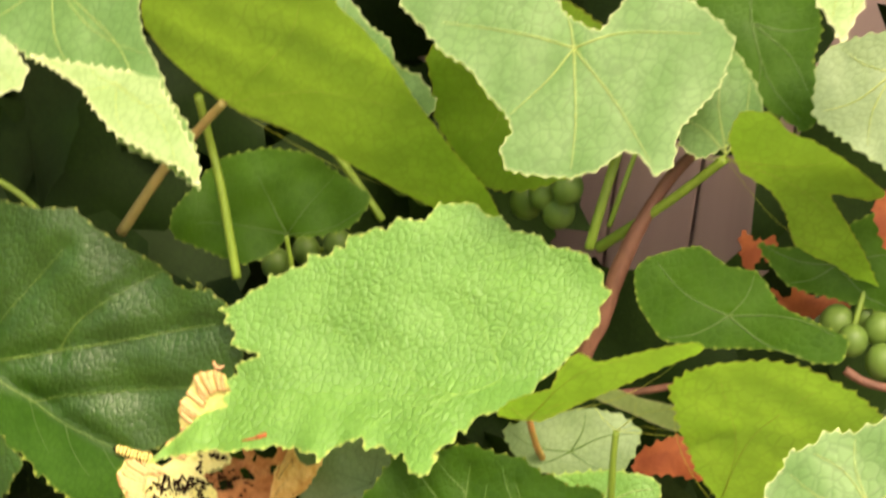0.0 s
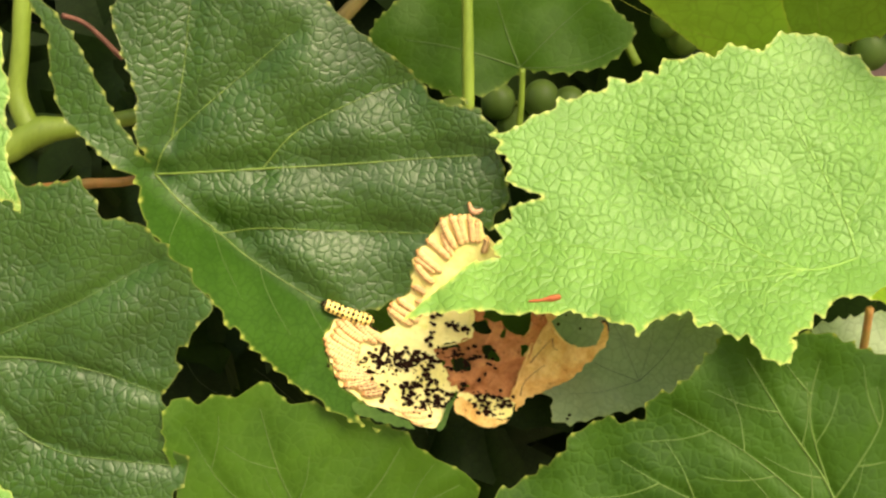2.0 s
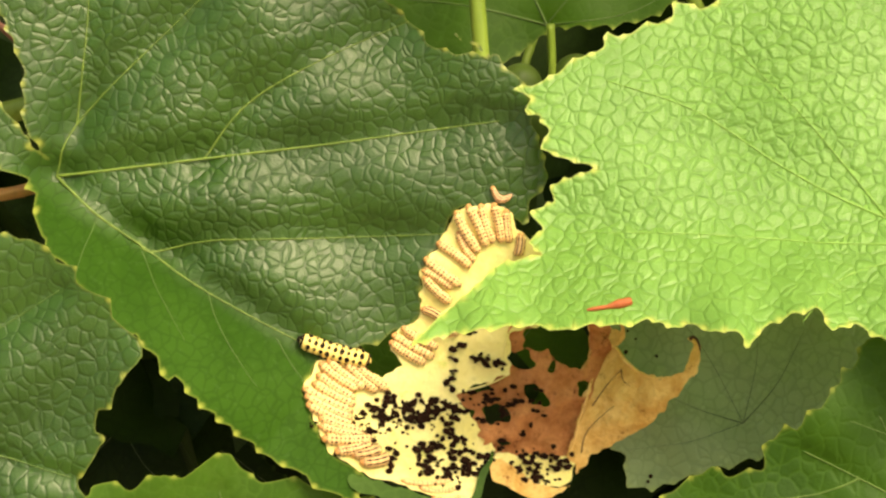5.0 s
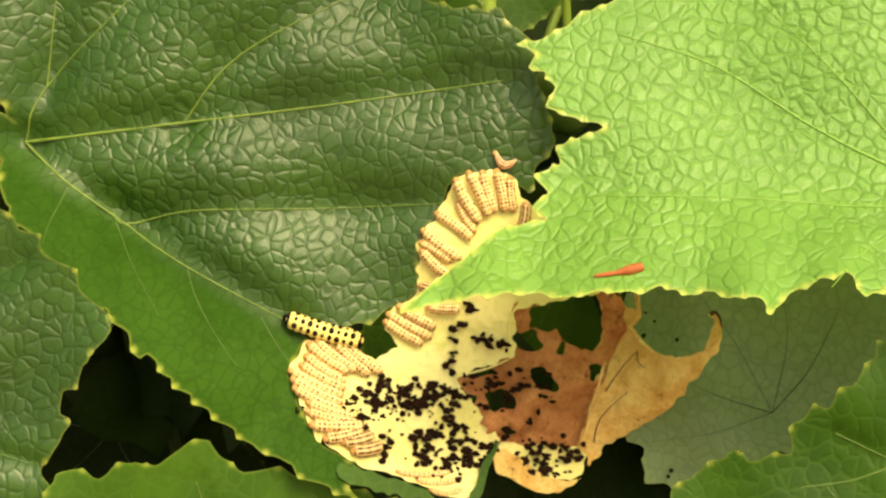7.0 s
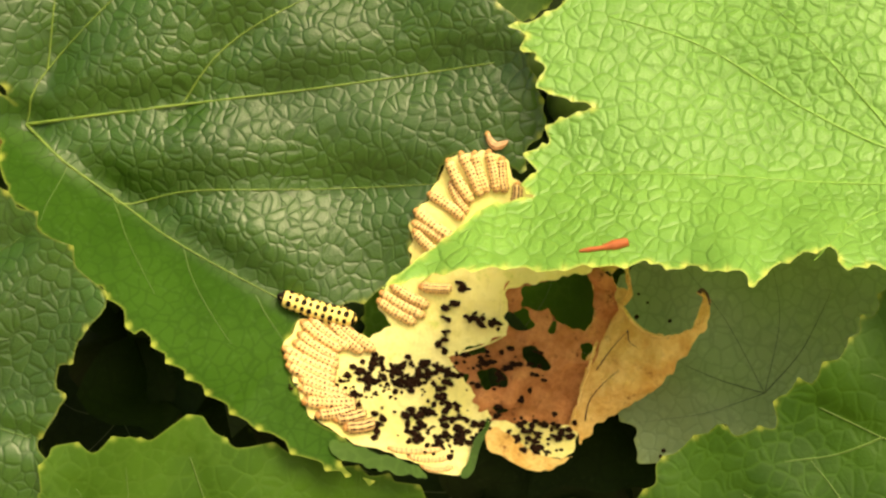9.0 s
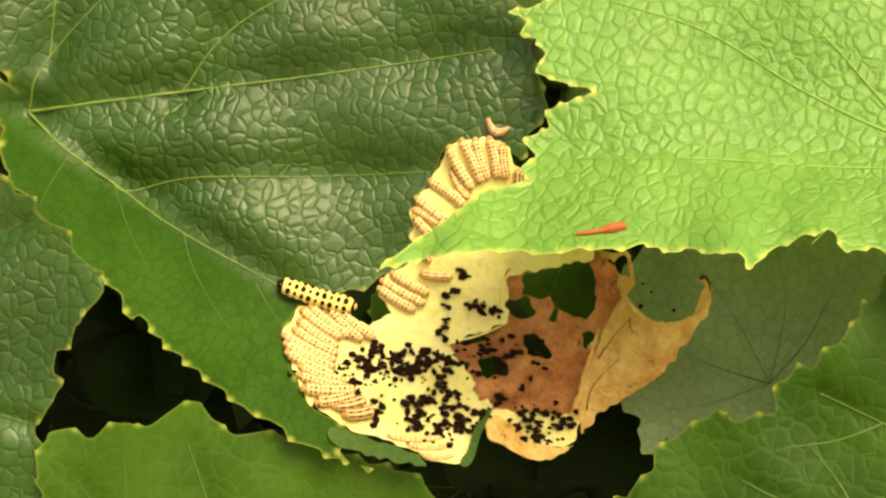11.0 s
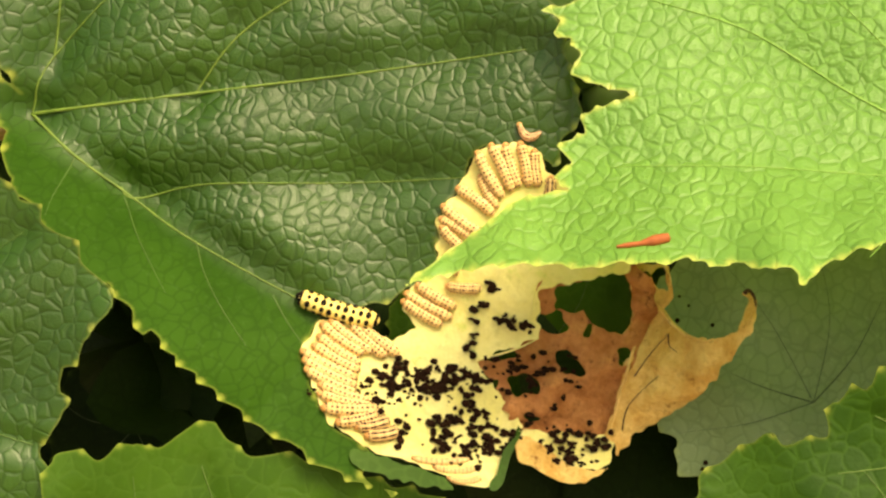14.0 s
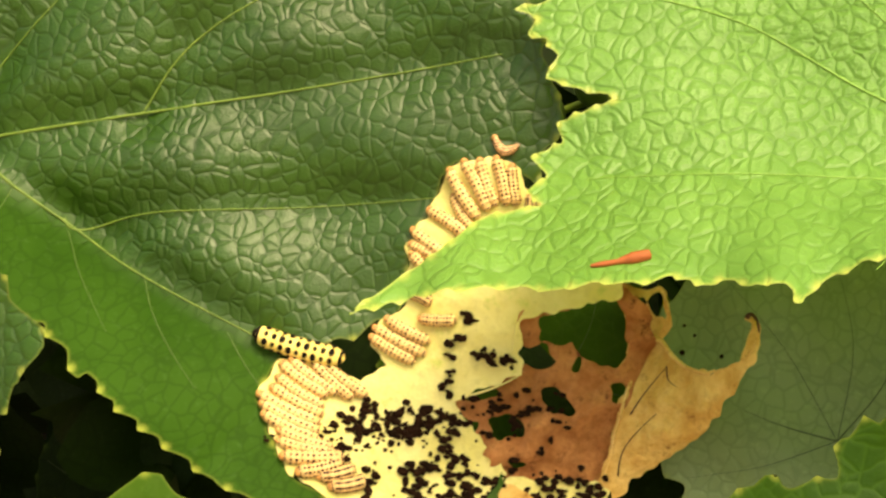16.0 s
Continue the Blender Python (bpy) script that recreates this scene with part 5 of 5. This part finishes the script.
# ---- the depth of the vine ----
def foliage(label, count, seed, where):
    """A mass of plain lobed leaves, shade in their colour; where() draws a place or None."""
    r = np.random.default_rng(seed)
    verts, faces = [], []
    while count > 0:
        p = where(r)
        if p is None:
            continue
        count -= 1
        size = r.uniform(0.035, 0.06) if p.y > 0.11 or p.z > 0.2 else r.uniform(0.018, 0.03)
        turn = Euler((r.normal(0.5, 0.4), r.normal(0, 0.4), r.uniform(0, 6.28))).to_matrix() if p.z > 0.2 else Euler((r.normal(0, 0.45), r.uniform(0, 6.28), r.normal(0, 0.45))).to_matrix()
        flat = p.z > 0.2
        base = len(verts)
        verts.append(p)
        for k in range(26):
            a = 2 * math.pi * k / 26
            rad = size * (0.72 + 0.22 * abs(math.cos(2.5 * a)) + 0.07 * (k % 2) + r.uniform(-0.03, 0.03)) * (0.45 if k == 0 else 1)
            h = 0.006 * math.sin(3 * a + p.x * 40)
            v = Vector((rad * math.sin(a), rad * math.cos(a), h)) if flat else Vector((rad * math.sin(a), h, rad * math.cos(a)))
            verts.append(p + turn @ v)
        faces += [(base, base + 1 + k, base + 1 + (k + 1) % 26) for k in range(26)]
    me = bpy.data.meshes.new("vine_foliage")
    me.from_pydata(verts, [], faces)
    return tagged(dress("vine_foliage", me, DEEP_SHADED), label, "foliage", kind="stuff")


def behind(r):
    x, y, z = r.uniform(-0.55, 0.75), r.uniform(0.135, 0.36), r.uniform(-0.6, 0.45)
    if 0.05 < x < 0.45 and z > 0.12 and y + 0.5 * z > 0.36:
        return None
    # a gap through which the fence shows
    k = (y + 0.582) / 0.682
    gx, gz = 0.242 + (x - 0.242) / k, 0.250 + (z - 0.250) / k
    if GAP[0] - 0.03 < gx < GAP[1] + 0.03 and GAP[2] - 0.03 < gz < GAP[3] + 0.03:
        return None
    return Vector((x, y, z))


# Leaves above the view, added to cut the sun off from the inside.
def overhead(r):
    x, y, z = r.uniform(-0.6, 0.8), r.uniform(0.045, 0.32) if r.uniform() < 0.6 else r.uniform(0.045, 0.14), r.uniform(0.2, 0.5)
    if x > -0.05 and y < 0.1 or z < 0.27 and x > -0.03 or x > 0.0 and y + 0.5 * z > 0.4:
        return None
    return Vector((x, y, z))


# Mostly hidden filler leaves that keep light out of the gaps.
def within(r):
    return Vector((r.uniform(-0.16, 0.13), r.uniform(0.05, 0.11), r.uniform(-0.01, 0.02) if r.uniform() < 0.5 else r.uniform(-0.12, 0.02)))


GAP = (0.131, 0.192, 0.080, 0.115)
foliage("mass of grape leaves deep in the vine, coloured near black for shade", 1500, 31, behind)
foliage("unseen leaf mass added above to shade the inside of the vine", 860, 32, overhead)
foliage("inner leaf mass added behind the large leaves to block light", 170, 33, within)


def crumbs(spots):
    """Loose crumbs of droppings caught on the leaf behind."""
    verts, faces = [], []
    for k, p in enumerate(spots):
        bm = bmesh.new()
        bmesh.ops.create_icosphere(bm, subdivisions=1, radius=0.0003 + 0.0001 * (k % 3))
        base = len(verts)
        verts += [Vector(p) + v.co for v in bm.verts]
        faces += [[base + v.index for v in f.verts] for f in bm.faces]
        bm.free()
    me = bpy.data.meshes.new("frass")
    me.from_pydata(verts, [], faces)
    tagged(dress("frass", me, FRASS), "few black crumbs of droppings on the grey leaf", "droppings", kind="stuff")


crumbs([(0.0574, 0.0228, 0.0131), (0.0621, 0.0222, 0.0107), (0.0560, 0.0221, 0.0102), (0.0592, 0.0212, 0.0066), (0.0655, 0.0163, -0.0132), (0.0658, 0.0166, -0.0121), (0.0555, 0.0231, 0.0143)])
